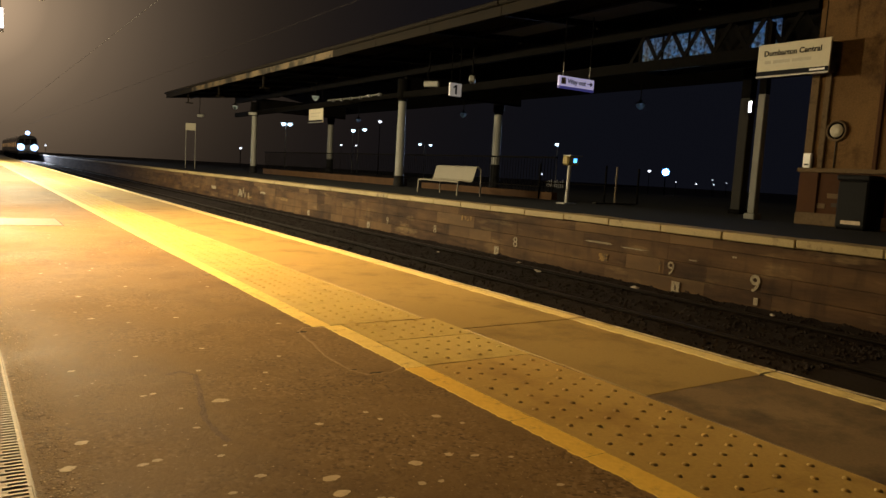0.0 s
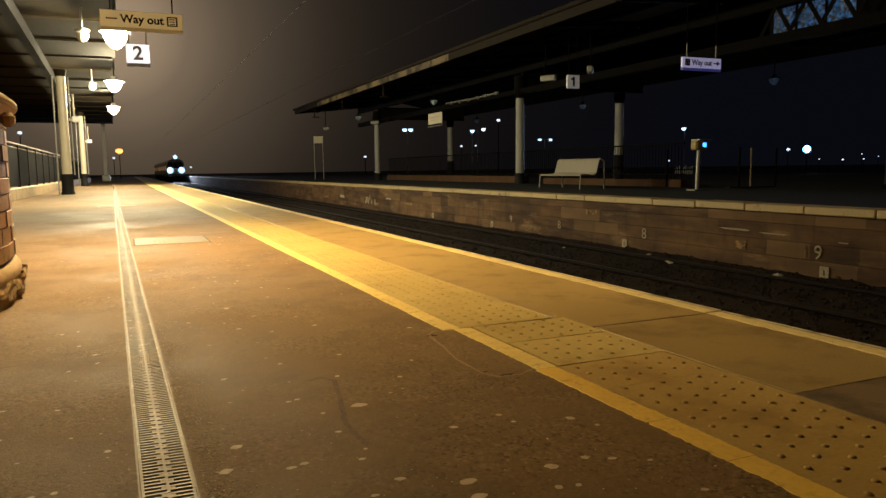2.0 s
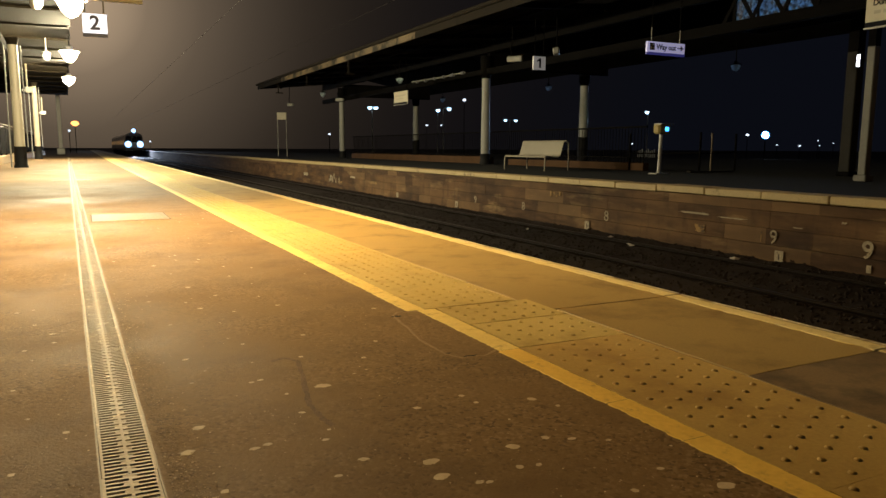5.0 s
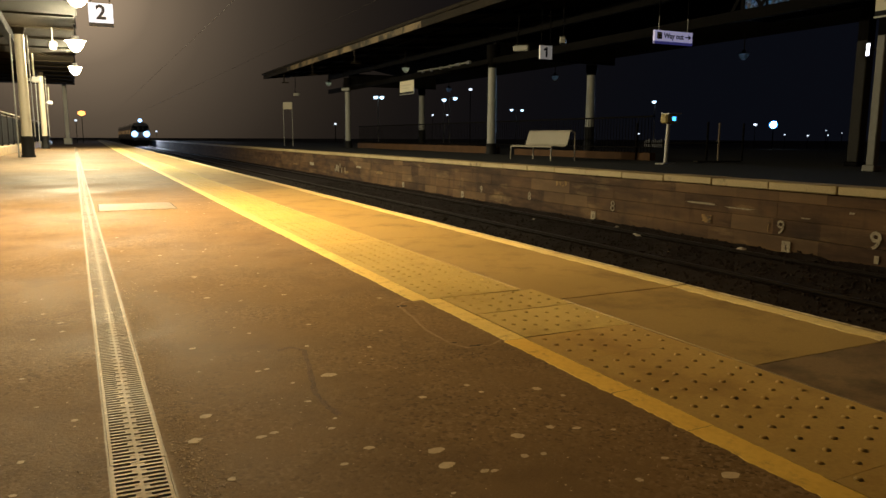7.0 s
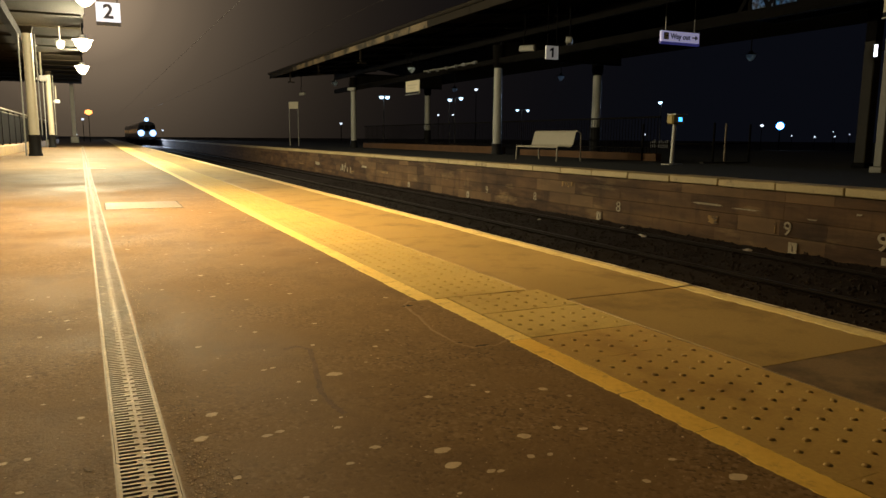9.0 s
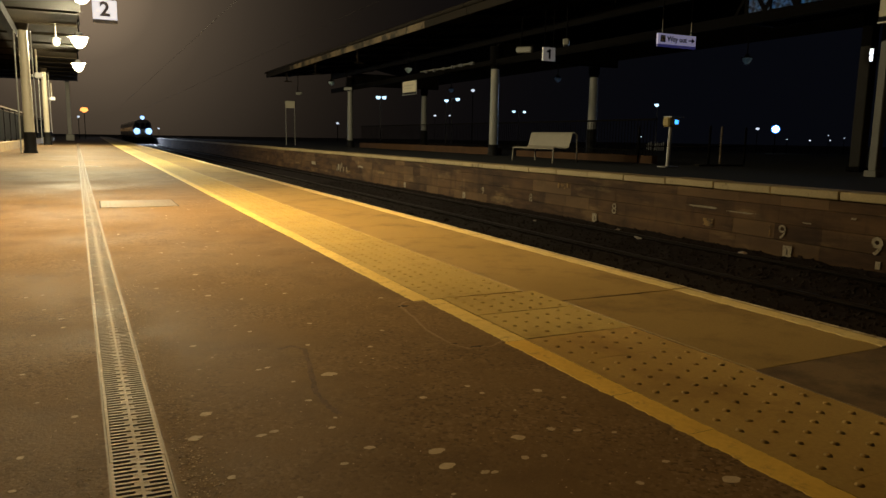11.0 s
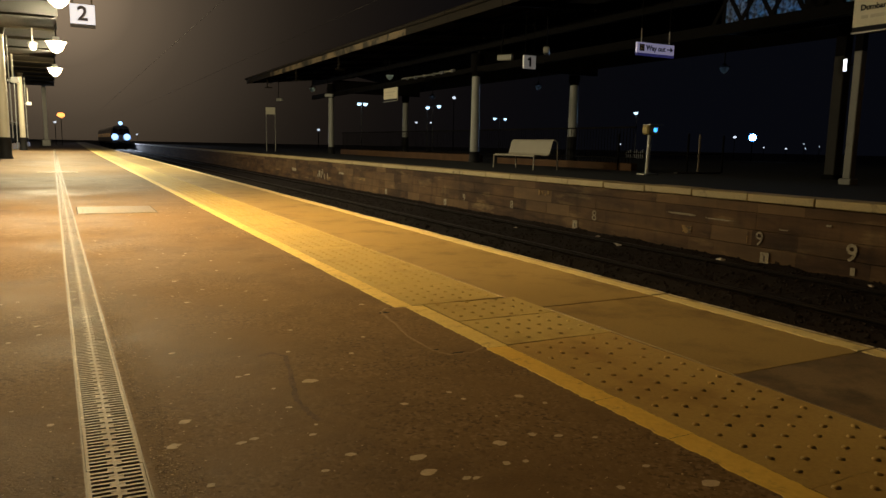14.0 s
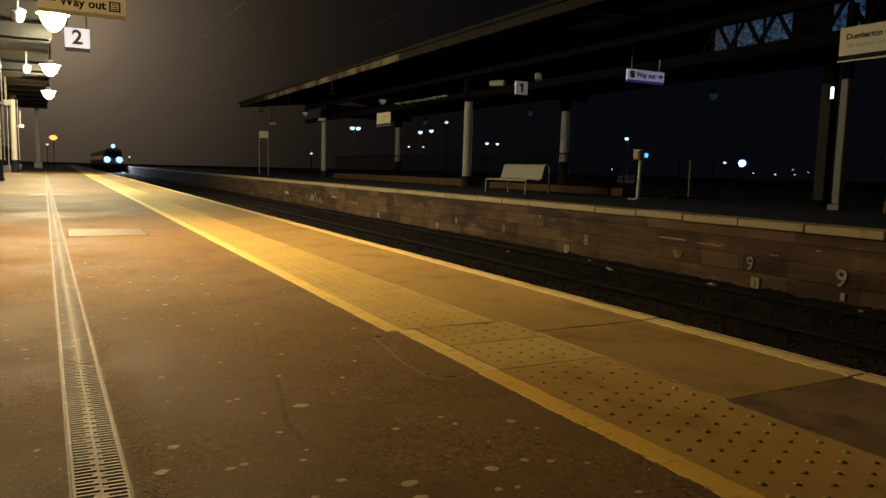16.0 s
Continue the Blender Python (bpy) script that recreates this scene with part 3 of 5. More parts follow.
# blister paving: slabs with rows of raised dots set half a step apart
def tactile_slab(length, width, dots):
    s = Shape().box(0, width, 0.0003, length - 0.0003, -0.05, 0, 0.0006)
    if dots:
        pitch = 0.0668
        ny = int(length / pitch)
        for i in range(6):
            for j in range(ny):
                cx = width / 2 + (i - 2.5) * pitch
                cy = (j + (0.3 if i % 2 else 0.8)) * pitch + (length - ny * pitch) / 2
                if cy > length - 0.014 or cy < 0.014:
                    continue
                s.lathe([(0.0094, -0.0003), (0.0080, 0.0022), (0.0052, 0.0040), (0.002, 0.0045)], (cx, cy, 0), 8)
    return s


slab_mesh = {}
joints = [-7.6, -6.8, -6.0, -5.2, -4.4, -3.6, -2.8, -2.0, -1.2, -0.4, 0.81, 1.63, 1.895, 2.23, 2.53]
while joints[-1] < 60:
    joints.append(joints[-1] + 0.4)
for a, b in zip(joints, joints[1:]):
    dots = a < 26
    shifted = 1.8 < a < 2.5
    gap = {1.895: 0.009, 2.23: 0.005, 2.53: 0.010}.get(b, 0.0)
    # slabs nearer than 1.8 m take the copy with the dimmer light painted in
    m = TACTILE_DIMMED if a < 1.8 else TACTILE
    key = (round(b - a - gap, 3), dots, a < 1.8)
    if key not in slab_mesh:
        slab_mesh[key] = tactile_slab(b - a - gap, TAC1 - LINE1 - 0.004, dots).mesh("tactile_slab", m)
    part("tactile_slab", slab_mesh[key], m, pavement, "",
         pose(LINE1 + 0.002 + paving_shift(a + 0.01) + (0.007 if shifted else rng.uniform(-0.002, 0.002)), a, rng.uniform(-0.0008, 0.0004), rng.uniform(-0.06, 0.06), rng.uniform(-0.12, 0.12), (-0.6 if shifted else rng.uniform(-0.2, 0.2))))
s = Shape()
s.box(LINE1 - 0.158, TAC1 - 0.162, joints[-1], 138, -0.05, 0, 0.003)
part("tactile_run", s, TACTILE, pavement)

# coping slabs along the edge
edge_mesh, nose_mesh = [], []
for k in range(4):
    s, t = Shape(), Shape()
    n = 34
    wear = [rng.uniform(0.0, 0.012) + 0.01 * noise.noise(Vector((j * 0.3, k * 5, 0))) for j in range(n + 1)]
    v, f, v2, f2 = [], [], [], []
    for j in range(n + 1):
        y = 0.006 + 0.928 * j / n
        out = COPE1 - TAC1 - 0.012
        v += [(out - 0.098 + wear[j], y, 0.0), (out - 0.097 + wear[j], y, 0.003), (out - 0.022, y, 0.003)]
        w2 = 0.018 + 0.012 * noise.noise(Vector((j * 0.25, k * 9, 4)))
        v2 += [(out - w2, y, 0.0042), (out + 0.002, y, 0.0042), (out + 0.0095, y, -0.006), (out + 0.0095, y, -0.05)]
    f = [(3 * j + i, 3 * j + i + 1, 3 * j + 4 + i, 3 * j + 3 + i) for j in range(n) for i in range(2)]
    f2 = [(4 * j + i, 4 * j + i + 1, 4 * j + 5 + i, 4 * j + 4 + i) for j in range(n) for i in range(3)]
    edge_mesh.append(s.add(v, f).mesh("edge_paint", EDGE_PAINT))
    nose_mesh.append(t.add(v2, f2).mesh("nosing", NOSING_WHITE))
y, k = 1.37 - 0.94 * 9, 0
while y < 64:
    near_dark = abs(y - 0.43) < 0.1
    m = CONCRETE_DARK if near_dark else CONCRETE
    inner = (paving_shift(y + 0.5) + 0.006) if y > 2.2 else (0.012 if y > 1.3 else 0.002)
    slab = part("coping_slab", Shape().box(inner, COPE1 - TAC1 - 0.004, 0.001, 0.939, -0.09, 0, 0.002), m, pavement, "",
                pose(TAC1 + 0.002 + rng.uniform(-0.001, 0.001), y, (-0.0005 if near_dark else rng.uniform(-0.0022, -0.001)), rng.uniform(-0.06, 0.06), rng.uniform(-0.08, 0.08), rng.uniform(-0.04, 0.04)))
    part("edge_paint", edge_mesh[k % 4], EDGE_PAINT, slab, "worn painted edge line")
    part("nosing", nose_mesh[(k * 3) % 4], NOSING_WHITE, slab, "chipped white nosing")
    y, k = y + 0.94, k + 1
part("coping_run", Shape().box(TAC1 - 0.158, COPE1 - 0.002, y, 138, -0.09, 0, 0.006), CONCRETE, pavement)
s = Shape().box(2.2, 2.28, -8, 138, -1.2, -0.095)
part("edge_wall", s, MORTAR, pavement)

# a tar seam round an old trench patch and a dark overband crack
def seam(pts, w, z=0.0016):
    s = Shape()
    rows = []
    for k, (x, y) in enumerate(pts):
        a, b = Vector(pts[max(0, k - 1)]), Vector(pts[min(len(pts) - 1, k + 1)])
        d = (b - a).normalized()
        ww = w * rng.uniform(0.6, 1.2)
        rows += [(x - d.y * ww, y + d.x * ww, 0.0004), (x, y, z), (x + d.y * ww, y - d.x * ww, 0.0004)]
    s.add(rows, [(3 * k + i, 3 * k + i + 1, 3 * k + 4 + i, 3 * k + 3 + i) for k in range(len(pts) - 1) for i in range(2)])
    return s


def curve_points(keys, n):
    out = []
    for a, b in zip(keys, keys[1:]):
        for k in range(n):
            t = k / n
            out.append((a[0] + (b[0] - a[0]) * t + rng.uniform(-0.003, 0.003), a[1] + (b[1] - a[1]) * t + rng.uniform(-0.003, 0.003)))
    return out + [keys[-1]]


part("patch_seam", seam(curve_points([(1.14, 2.50), (1.06, 2.52), (1.02, 2.47), (1.00, 2.30), (0.97, 2.10), (0.97, 1.93), (1.00, 1.87), (1.08, 1.86), (1.14, 1.90)], 8), 0.0062), FAINT_PALE, pavement, "pale seam round an old patch")
part("crack", seam(curve_points([(0.47, 2.08), (0.51, 2.1), (0.54, 2.05), (0.51, 1.88), (0.47, 1.68), (0.47, 1.58), (0.48, 1.52)], 9), 0.0075, 0.0006), FAINT_SEAM, pavement, "dark tar overband crack")
part("crack", seam(curve_points([(-0.6, 2.62), (-0.35, 2.68), (-0.15, 2.80), (-0.02, 2.92)], 8), 0.003, 0.0008), FAINT_SEAM, pavement, "dark crack")

for x, y, w, d in ((1.025, 2.455, 0.026, 0.016), (1.03, 1.875, 0.024, 0.009), (1.10, 2.525, 0.030, 0.004), (0.985, 1.93, 0.010, 0.006)):
    s = Shape()
    ring = [(w * math.cos(a) * rng.uniform(0.6, 1.1), d * math.sin(a) * rng.uniform(0.6, 1.1)) for a in [k * 0.4488 for k in range(14)]]
    s.disc(x, y, 0.0007, ring)
    part("pothole", s, BLACK_PIT, pavement, "small dark broken hole in the asphalt")

# trodden gum
GUM_SPOTS = [(0.54, 1.8), (0.6, 1.25), (0.59, 1.18), (0.41, 1.27), (0.99, 1.47), (0.32, 1.48), (0.29, 1.47), (0.16, 1.51), (0.2, 1.64), (0.85, 1.51),
             (0.84, 1.57), (0.79, 1.24), (0.88, 1.25), (0.93, 1.22), (0.75, 1.15), (0.48, 1.32), (0.44, 1.45), (0.7, 1.54), (1.06, 0.91), (0.89, 0.97),
             (0.49, 2.8), (0.67, 2.84), (0.24, 2.21), (0.4, 1.92), (0.56, 2.09), (0.73, 2.0), (1.0, 2.62), (0.2, 1.3), (0.38, 2.91), (0.39, 3.38),
             (0.3, 4.08), (-0.19, 2.88), (-0.12, 2.59), (-0.2, 2.52), (-0.2, 2.11), (-0.07, 1.74)]
big = {(0.54, 1.8): 0.021, (0.6, 1.25): 0.019, (0.59, 1.18): 0.018, (0.79, 1.24): 0.017, (0.16, 1.51): 0.018, (0.2, 1.64): 0.017, (1.06, 0.91): 0.019, (0.99, 1.47): 0.015}
spots = [(x, y, big.get((x, y), rng.uniform(0.008, 0.0125))) for x, y in GUM_SPOTS]
for _ in range(250):
    y = 1.0 + 11 * rng.random() ** 1.5
    x = rng.uniform(-1.1, 1.1)
    if abs(x - drain_x(y)) > 0.09:
        spots.append((x, y, rng.uniform(0.004, 0.011)))
s = Shape()
for x, y, r in spots:
    ph, r = rng.random() * 6, r * 0.82
    pts = [(r * (1.08 + 0.26 * math.sin(2 * a + ph) + 0.08 * math.sin(5 * a + 2 * ph) + rng.uniform(-0.08, 0.08)) * math.cos(a), r * (0.9 + rng.uniform(-0.15, 0.15)) * math.sin(a)) for a in [k * math.pi / 9 for k in range(18)]]
    s.disc(x, y, 0.0005, pts)
solid("gum_spots", s, GUM, "flattened pale chewing gum trodden into the asphalt", "gum", "stuff")

# drainage channel with slotted grating
drain = thing("drain_channel", "narrow galvanised slotted drain channel set in the asphalt", "drain", (drain_x(0), 0, 0), turn=math.degrees(0.0182))
part("trough", Shape().box(-0.0545, 0.0545, -7.5, 45.9, -0.075, -0.070), BLACK_PIT, drain)
for sd in (-1, 1):
    part("rim", Shape().box(min(sd * 0.0545, sd * 0.0505), max(sd * 0.0545, sd * 0.0505), -7.5, 45.9, -0.07, -0.001), GALV_DULL, drain, "steel rim")


def grating(length):
    """Pressed plate with two rows of slots, every other slot set a little to one side."""
    s = Shape()
    n = 58
    p = (length - 0.003) / n
    for side in (-1, 1):
        lo, hi = sorted((side * 0.0500, side * 0.0440))
        s.box(lo, hi, 0.0005, length - 0.0025, -0.014, -0.0004)
        for k in range(n):
            y = 0.0005 + k * p + (0.0 if side < 0 else 0.45 * p)
            if y + p * 0.45 > length - 0.0025:
                continue
            a, b, lean = side * 0.0440, side * 0.0030, 0.0022 * side
            q = [(a, y), (b, y + lean), (b, y + lean + p * 0.45), (a, y + p * 0.45)]
            area = sum(q[i][0] * q[(i + 1) % 4][1] - q[(i + 1) % 4][0] * q[i][1] for i in range(4))
            sheet(s, q if area > 0 else q[::-1], -0.013, -0.0003)
            if (k + (side > 0)) % 2:
                lo, hi = sorted((side * 0.0030, side * 0.0130))
                s.box(lo, hi, y + p * 0.43 + 0.6 * lean, y + p * 1.02 + 0.6 * lean, -0.013, -0.0007)
    s.box(-0.0030, 0.0030, 0.0005, length - 0.0025, -0.014, -0.0006)
    return s


grate_mesh = grating(1.0).mesh("grating", GRATE)
y = -7.54
while y < 44.9:
    part("grating", grate_mesh, GRATE, drain, "", pose(rng.uniform(-0.0008, 0.0008), y, rng.uniform(-0.001, 0.001), 0, 0, rng.uniform(-0.06, 0.06)))
    y += 1.0

# loose grit along the channel and chippings standing proud of the asphalt
s = Shape()
for j in range(7000):
    if j < 2300:
        y = rng.choice([1.15, 1.2, 1.3, 1.4, 1.48, 1.75, 2.0, 2.3, 2.7, 3.2]) + rng.gauss(0, 0.11)
        side = 1 if rng.random() < 0.82 else -1
        x = drain_x(y) + side * (0.066 + abs(rng.gauss(0, 0.042)))
        r = 0.0010 + 0.0034 * rng.random() ** 2
    else:
        x, y = rng.uniform(-0.9, 1.12), 0.85 + 2.3 * rng.random() ** 1.3
        if abs(x - drain_x(y)) < 0.07 or noise.noise(Vector((x * 3.1, y * 3.1, 2))) < -0.05:
            continue
        r = 0.0009 + 0.0026 * rng.random() ** 3
    q = Euler((rng.random() * 6, rng.random() * 6, rng.random() * 6)).to_matrix()
    flat = Matrix.Diagonal((1, 1, 0.22))
    knobs = [(1, 0, 0), (-1, 0.1, 0), (0, 0.9, 0.1), (0.1, -1, 0), (0, 0, 0.8), (0.1, 0, -0.9)]
    s.add([Vector((x, y, r * 0.2)) + flat @ (q @ Vector(p)) * r for p in knobs], [(0, 2, 4), (2, 1, 4), (1, 3, 4), (3, 0, 4), (2, 0, 5), (1, 2, 5), (3, 1, 5), (0, 3, 5)])
solid("loose_grit", s, GRIT, "loose brown grit lying along the drain channel", "grit", "stuff")

# covers beside the channel
cover = thing("manhole_cover", "pale chequered steel cover set flush in the asphalt", "manhole cover", (0.345, 7.08, 0))
part("cover_frame", Shape().box(-0.32, 0.32, -0.35, 0.35, -0.03, 0.001, 0.001), JOINT, cover, "dark gap round the plate")
s = Shape().box(-0.31, 0.31, -0.34, 0.34, -0.02, 0.003, 0.001)
for i in range(14):
    for j in range(15):
        s.box(-0.28 + i * 0.042, -0.262 + i * 0.042, -0.31 + j * 0.043, -0.285 + j * 0.043, 0.003, 0.0034)
part("plate", s, GALV_DULL, cover, "chequered plate")
cross = thing("cross_drain", "short pale grating strip lying across the drain channel", "drain", (-0.21, 15.1, 0))
part("strip", Shape().box(-0.30, 0.30, -0.12, 0.12, -0.02, 0.008, 0.004), GRATE, cross)
part("strip_edge", Shape().box(-0.33, 0.33, -0.15, 0.15, -0.03, 0.003, 0.002), CONCRETE, cross)

# ---------------------------------------------------------------- far platform
far = thing("platform_far", "far dark platform with a stone face and cream coping", "platform")
far["kind"] = "structure"
part("top", Shape().box(9.72, 40, -25, 150, -1.2, -0.012), FAR_ASPHALT, far, "dark asphalt")
part("backing", Shape().box(9.36, 9.72, -25, 150, -1.2, -0.125), MORTAR, far)
cope_far = [Shape().box(0, 0.5, 0.005, L - 0.005, -0.12, 0, 0.014).mesh("coping_slab", COPE_FAR) for L in (1.13, 1.13)]
y = 7.65 - 1.13 * 12
k = 0
while y < 78:
    part("coping_slab", cope_far[0], COPE_FAR, far, "", pose(9.235 + rng.uniform(-0.007, 0.007), y, rng.uniform(-0.006, 0.004), rng.uniform(-0.15, 0.15), rng.uniform(-0.3, 0.3), rng.uniform(-0.2, 0.2)))
    y += 1.13
part("coping_run", Shape().box(9.235, 9.73, y, 150, -0.12, 0, 0.014), COPE_FAR, far)
courses = [(-0.125, -0.29), (-0.29, -0.555), (-0.555, -0.80), (-0.80, -1.19)]
block_mesh = {}
rest = Shape()
count = 0
for ci, (zt, zb) in enumerate(courses):
    y = -6.0 + 0.3 * ci
    while y < 100:
        L = rng.choice([0.55, 0.8, 1.1, 1.5, 1.9])
        proud = (0.0, 0.012, 0.022, 0.045)[ci] + rng.uniform(-0.001, 0.0015)
        if 2.5 < y < 46:
            key = (ci, L)
            if key not in block_mesh:
                block_mesh[key] = Shape().box(0, 0.12, 0.0005, L, zb - zt + 0.002, -0.0028, 0.0016).mesh("stone_block", STONE_FAR)
            part("stone_block", block_mesh[key], STONE_FAR, far, "", pose(9.30 - proud, y, zt, 0, 0, rng.uniform(-0.12, 0.12)))
            count += 1
        else:
            rest.box(9.30 - proud, 9.42, y + 0.006, y + L - 0.006, zb + 0.006, zt - 0.006, 0.012)
        y += L
tagged(part("stone_run", rest, STONE_FAR, far), kind="stuff")


def on_far_wall(y, z, proud=0.0):
    return pose(9.288 - proud, y, z, 0, 0, -90)


for text, y, z, size, pr in (("8", 11.3, -0.70, 0.30, 0.026), ("9", 7.40, -0.685, 0.30, 0.026), ("9", 5.93, -0.70, 0.34, 0.026), ("8", 14.34, -0.73, 0.28, 0.026), ("9", 16.68, -0.73, 0.28, 0.026)):
    letter_part(text, size, MARK_PAINT, far, on_far_wall(y, z, pr), "painted_number", 0.0 if y > 6 else 0.02)
for y, z, pr in ((7.26, -0.95, 0.048), (11.87, -0.93, 0.048), (17.71, -0.92, 0.048), (21.95, -0.91, 0.048)):
    s = Shape().box(-0.075, 0.075, -0.003, 0.003, -0.085, 0.085)
    plate = part("mark_plate", s, MARK_PAINT, far, "small painted white square", on_far_wall(y, z, pr + 0.006))
    part("mark_bar", Shape().box(-0.012, 0.012, -0.005, -0.003, -0.05, 0.03), MORTAR, plate)
s = Shape()
for k in range(4):
    s.box(-0.22 + k * 0.11, -0.15 + k * 0.11, -0.003, 0.003, -0.06 + 0.02 * (k % 2), 0.055 - 0.02 * (k % 3))
part("paint_drip", Shape().box(-0.03, 0.035, -0.003, 0.003, -0.055, 0.05), MARK_PAINT, far, "run of old paint", on_far_wall(5.88, -0.93, 0.05))
part("paint_drip", Shape().box(-0.008, 0.008, -0.003, 0.003, -0.10, 0.08), MARK_OCHRE, far, "thin upright paint stroke", on_far_wall(7.62, -0.67, 0.026))
part("paint_daub", s, MARK_OCHRE, far, "faded ochre paint daubs", on_far_wall(13.05, -0.35, 0.02))
s = Shape()
for k, (a, b, c, d) in enumerate(((-0.3, -0.1, -0.2, 0.05), (0.0, 0.09, -0.28, 0.02), (0.2, 0.27, -0.1, 0.12), (-0.45, -0.38, -0.3, -0.1), (0.42, 0.5, -0.32, -0.05), (0.85, 0.92, -0.25, -0.02))):
    s.box(a, b, -0.003, 0.003, c, d)
part("paint_daub", s, MARK_PAINT, far, "old pale paint patches", on_far_wall(29.0, -0.55, 0.030))


def stain(w, h, n=26):
    pts = []
    for k in range(n):
        a = 2 * math.pi * k / n
        d = 0.75 + 0.35 * noise.noise(Vector((math.cos(a) * 2, math.sin(a) * 2, w * 9))) + rng.uniform(-0.12, 0.12)
        pts.append((w * d * math.copysign(abs(math.cos(a)) ** 0.6, math.cos(a)), -0.002, h * d * math.copysign(abs(math.sin(a)) ** 0.6, math.sin(a))))
    return Shape().add(pts + [(x, 0.004, z) for x, _, z in pts], [tuple(range(n))] + [(k, (k + 1) % n, n + (k + 1) % n, n + k) for k in range(n)])


for y, z, w, h in ((9.0, -0.44, 0.45, 0.022), (8.2, -0.46, 0.30, 0.012), (8.85, -0.69, 0.15, 0.085), (7.0, -0.5, 0.10, 0.012), (6.3, -0.36, 0.05, 0.02), (26.5, -0.5, 0.4, 0.05), (24.2, -0.62, 0.5, 0.06), (33.0, -0.6, 0.5, 0.09), (28.0, -0.75, 0.3, 0.05), (36.0, -0.7, 0.6, 0.05)):
    part("lime_stain", stain(w, h), MARK_OCHRE if z < -0.6 else MARK_PAINT, far, "pale lime stain on the stone", on_far_wall(y, z, 0.018 if z > -0.555 else 0.028))


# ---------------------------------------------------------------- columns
def column(x, y, r, top, label, group, base=0.42, square=False, paint=CREAM_DIMMED):
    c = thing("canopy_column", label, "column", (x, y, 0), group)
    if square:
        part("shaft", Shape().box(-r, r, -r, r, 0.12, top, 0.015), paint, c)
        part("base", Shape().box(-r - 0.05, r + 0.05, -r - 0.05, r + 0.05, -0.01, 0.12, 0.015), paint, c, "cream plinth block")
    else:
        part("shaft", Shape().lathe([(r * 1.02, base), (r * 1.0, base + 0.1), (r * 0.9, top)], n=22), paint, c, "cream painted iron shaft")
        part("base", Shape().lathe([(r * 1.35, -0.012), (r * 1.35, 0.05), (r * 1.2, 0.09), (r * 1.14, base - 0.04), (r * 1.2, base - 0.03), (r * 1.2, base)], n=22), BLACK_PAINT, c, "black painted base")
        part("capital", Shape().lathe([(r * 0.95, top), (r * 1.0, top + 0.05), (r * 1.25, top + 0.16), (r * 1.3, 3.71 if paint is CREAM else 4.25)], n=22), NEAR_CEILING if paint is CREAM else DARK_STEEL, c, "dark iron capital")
    return c


FARCOL = "columns under the far canopy"
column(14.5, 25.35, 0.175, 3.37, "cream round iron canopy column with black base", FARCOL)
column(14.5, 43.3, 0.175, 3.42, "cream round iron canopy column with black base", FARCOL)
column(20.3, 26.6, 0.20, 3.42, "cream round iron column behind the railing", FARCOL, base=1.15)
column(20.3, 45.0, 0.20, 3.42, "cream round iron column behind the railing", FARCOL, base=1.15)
c = column(14.5, 9.52, 0.085, 2.72, "cream square post on a block beside the brick building", FARCOL, square=True, paint=CREAM_SHADED)
# upper length goes near black, painting in the shade below the roof
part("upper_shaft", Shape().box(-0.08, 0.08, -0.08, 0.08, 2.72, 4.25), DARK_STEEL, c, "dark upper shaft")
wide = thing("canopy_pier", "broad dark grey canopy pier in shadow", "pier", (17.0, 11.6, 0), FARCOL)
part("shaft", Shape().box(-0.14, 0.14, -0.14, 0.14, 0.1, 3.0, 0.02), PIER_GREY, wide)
# top of the pier painted near black for the roof's shade
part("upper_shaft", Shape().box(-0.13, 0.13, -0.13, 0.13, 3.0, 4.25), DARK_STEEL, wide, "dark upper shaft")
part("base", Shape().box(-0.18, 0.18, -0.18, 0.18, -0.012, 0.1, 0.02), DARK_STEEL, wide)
lit = thing("lit_notice", "small glowing white notice on a dark bracket by a post", "sign", (14.40, 9.72, 2.45))
part("casing", Shape().box(-0.04, 0.04, -0.02, 0.06, -0.13, 0.13, 0.01), DARK_STEEL, lit)
part("panel", Shape().box(-0.044, -0.041, -0.015, 0.055, 0.01, 0.12), PANEL_GLOW, lit, "lit white panel")
part("panel", Shape().box(-0.044, -0.041, -0.015, 0.055, -0.12, -0.01), PANEL_GLOW, lit, "lit white panel")
part("bracket", Shape().box(0.03, 0.06, -0.14, 0.01, -0.02, 0.02), DARK_STEEL, lit)
NEARCOL = "columns on the near platform"
for x, y, r, top in ((-1.66, 24.6, 0.142, 3.52), (-2.0, 41.0, 0.132, 3.52)):
    c = column(x, y, r, top, "cream round iron column with black base on the lit platform", NEARCOL, base=0.62, paint=CREAM)
    part("cable_pipe", Shape().tube((-0.24, -0.05, 0), (-0.22, -0.05, 3.5), 0.022), GALV, c, "thin galvanised conduit")
    part("cable_pipe", Shape().tube((0.22, -0.1, 0.6), (0.2, -0.1, 3.5), 0.018), GALV, c, "thin galvanised conduit")
    sp = part("loudspeaker", Shape().box(0.24, 0.46, -0.16, 0.02, 2.18, 2.34, 0.02).box(0.16, 0.26, -0.06, -0.02, 2.22, 2.28), WHITE, c, "small white loudspeaker")
    part("speaker_arm", Shape().tube((0.3, -0.06, 2.34), (0.3, -0.06, 3.0), 0.025), CREAM, c)
post = thing("lattice_mast", "grey steel mast standing at the far platform end", "mast", (-1.5, 62, 0), NEARCOL)
part("mast", Shape().box(-0.14, 0.14, -0.14, 0.14, 0, 5.6, 0.02), GALV, post)
part("mast_foot", Shape().box(-0.3, 0.3, -0.3, 0.3, -0.01, 0.5, 0.05), GALV, post)

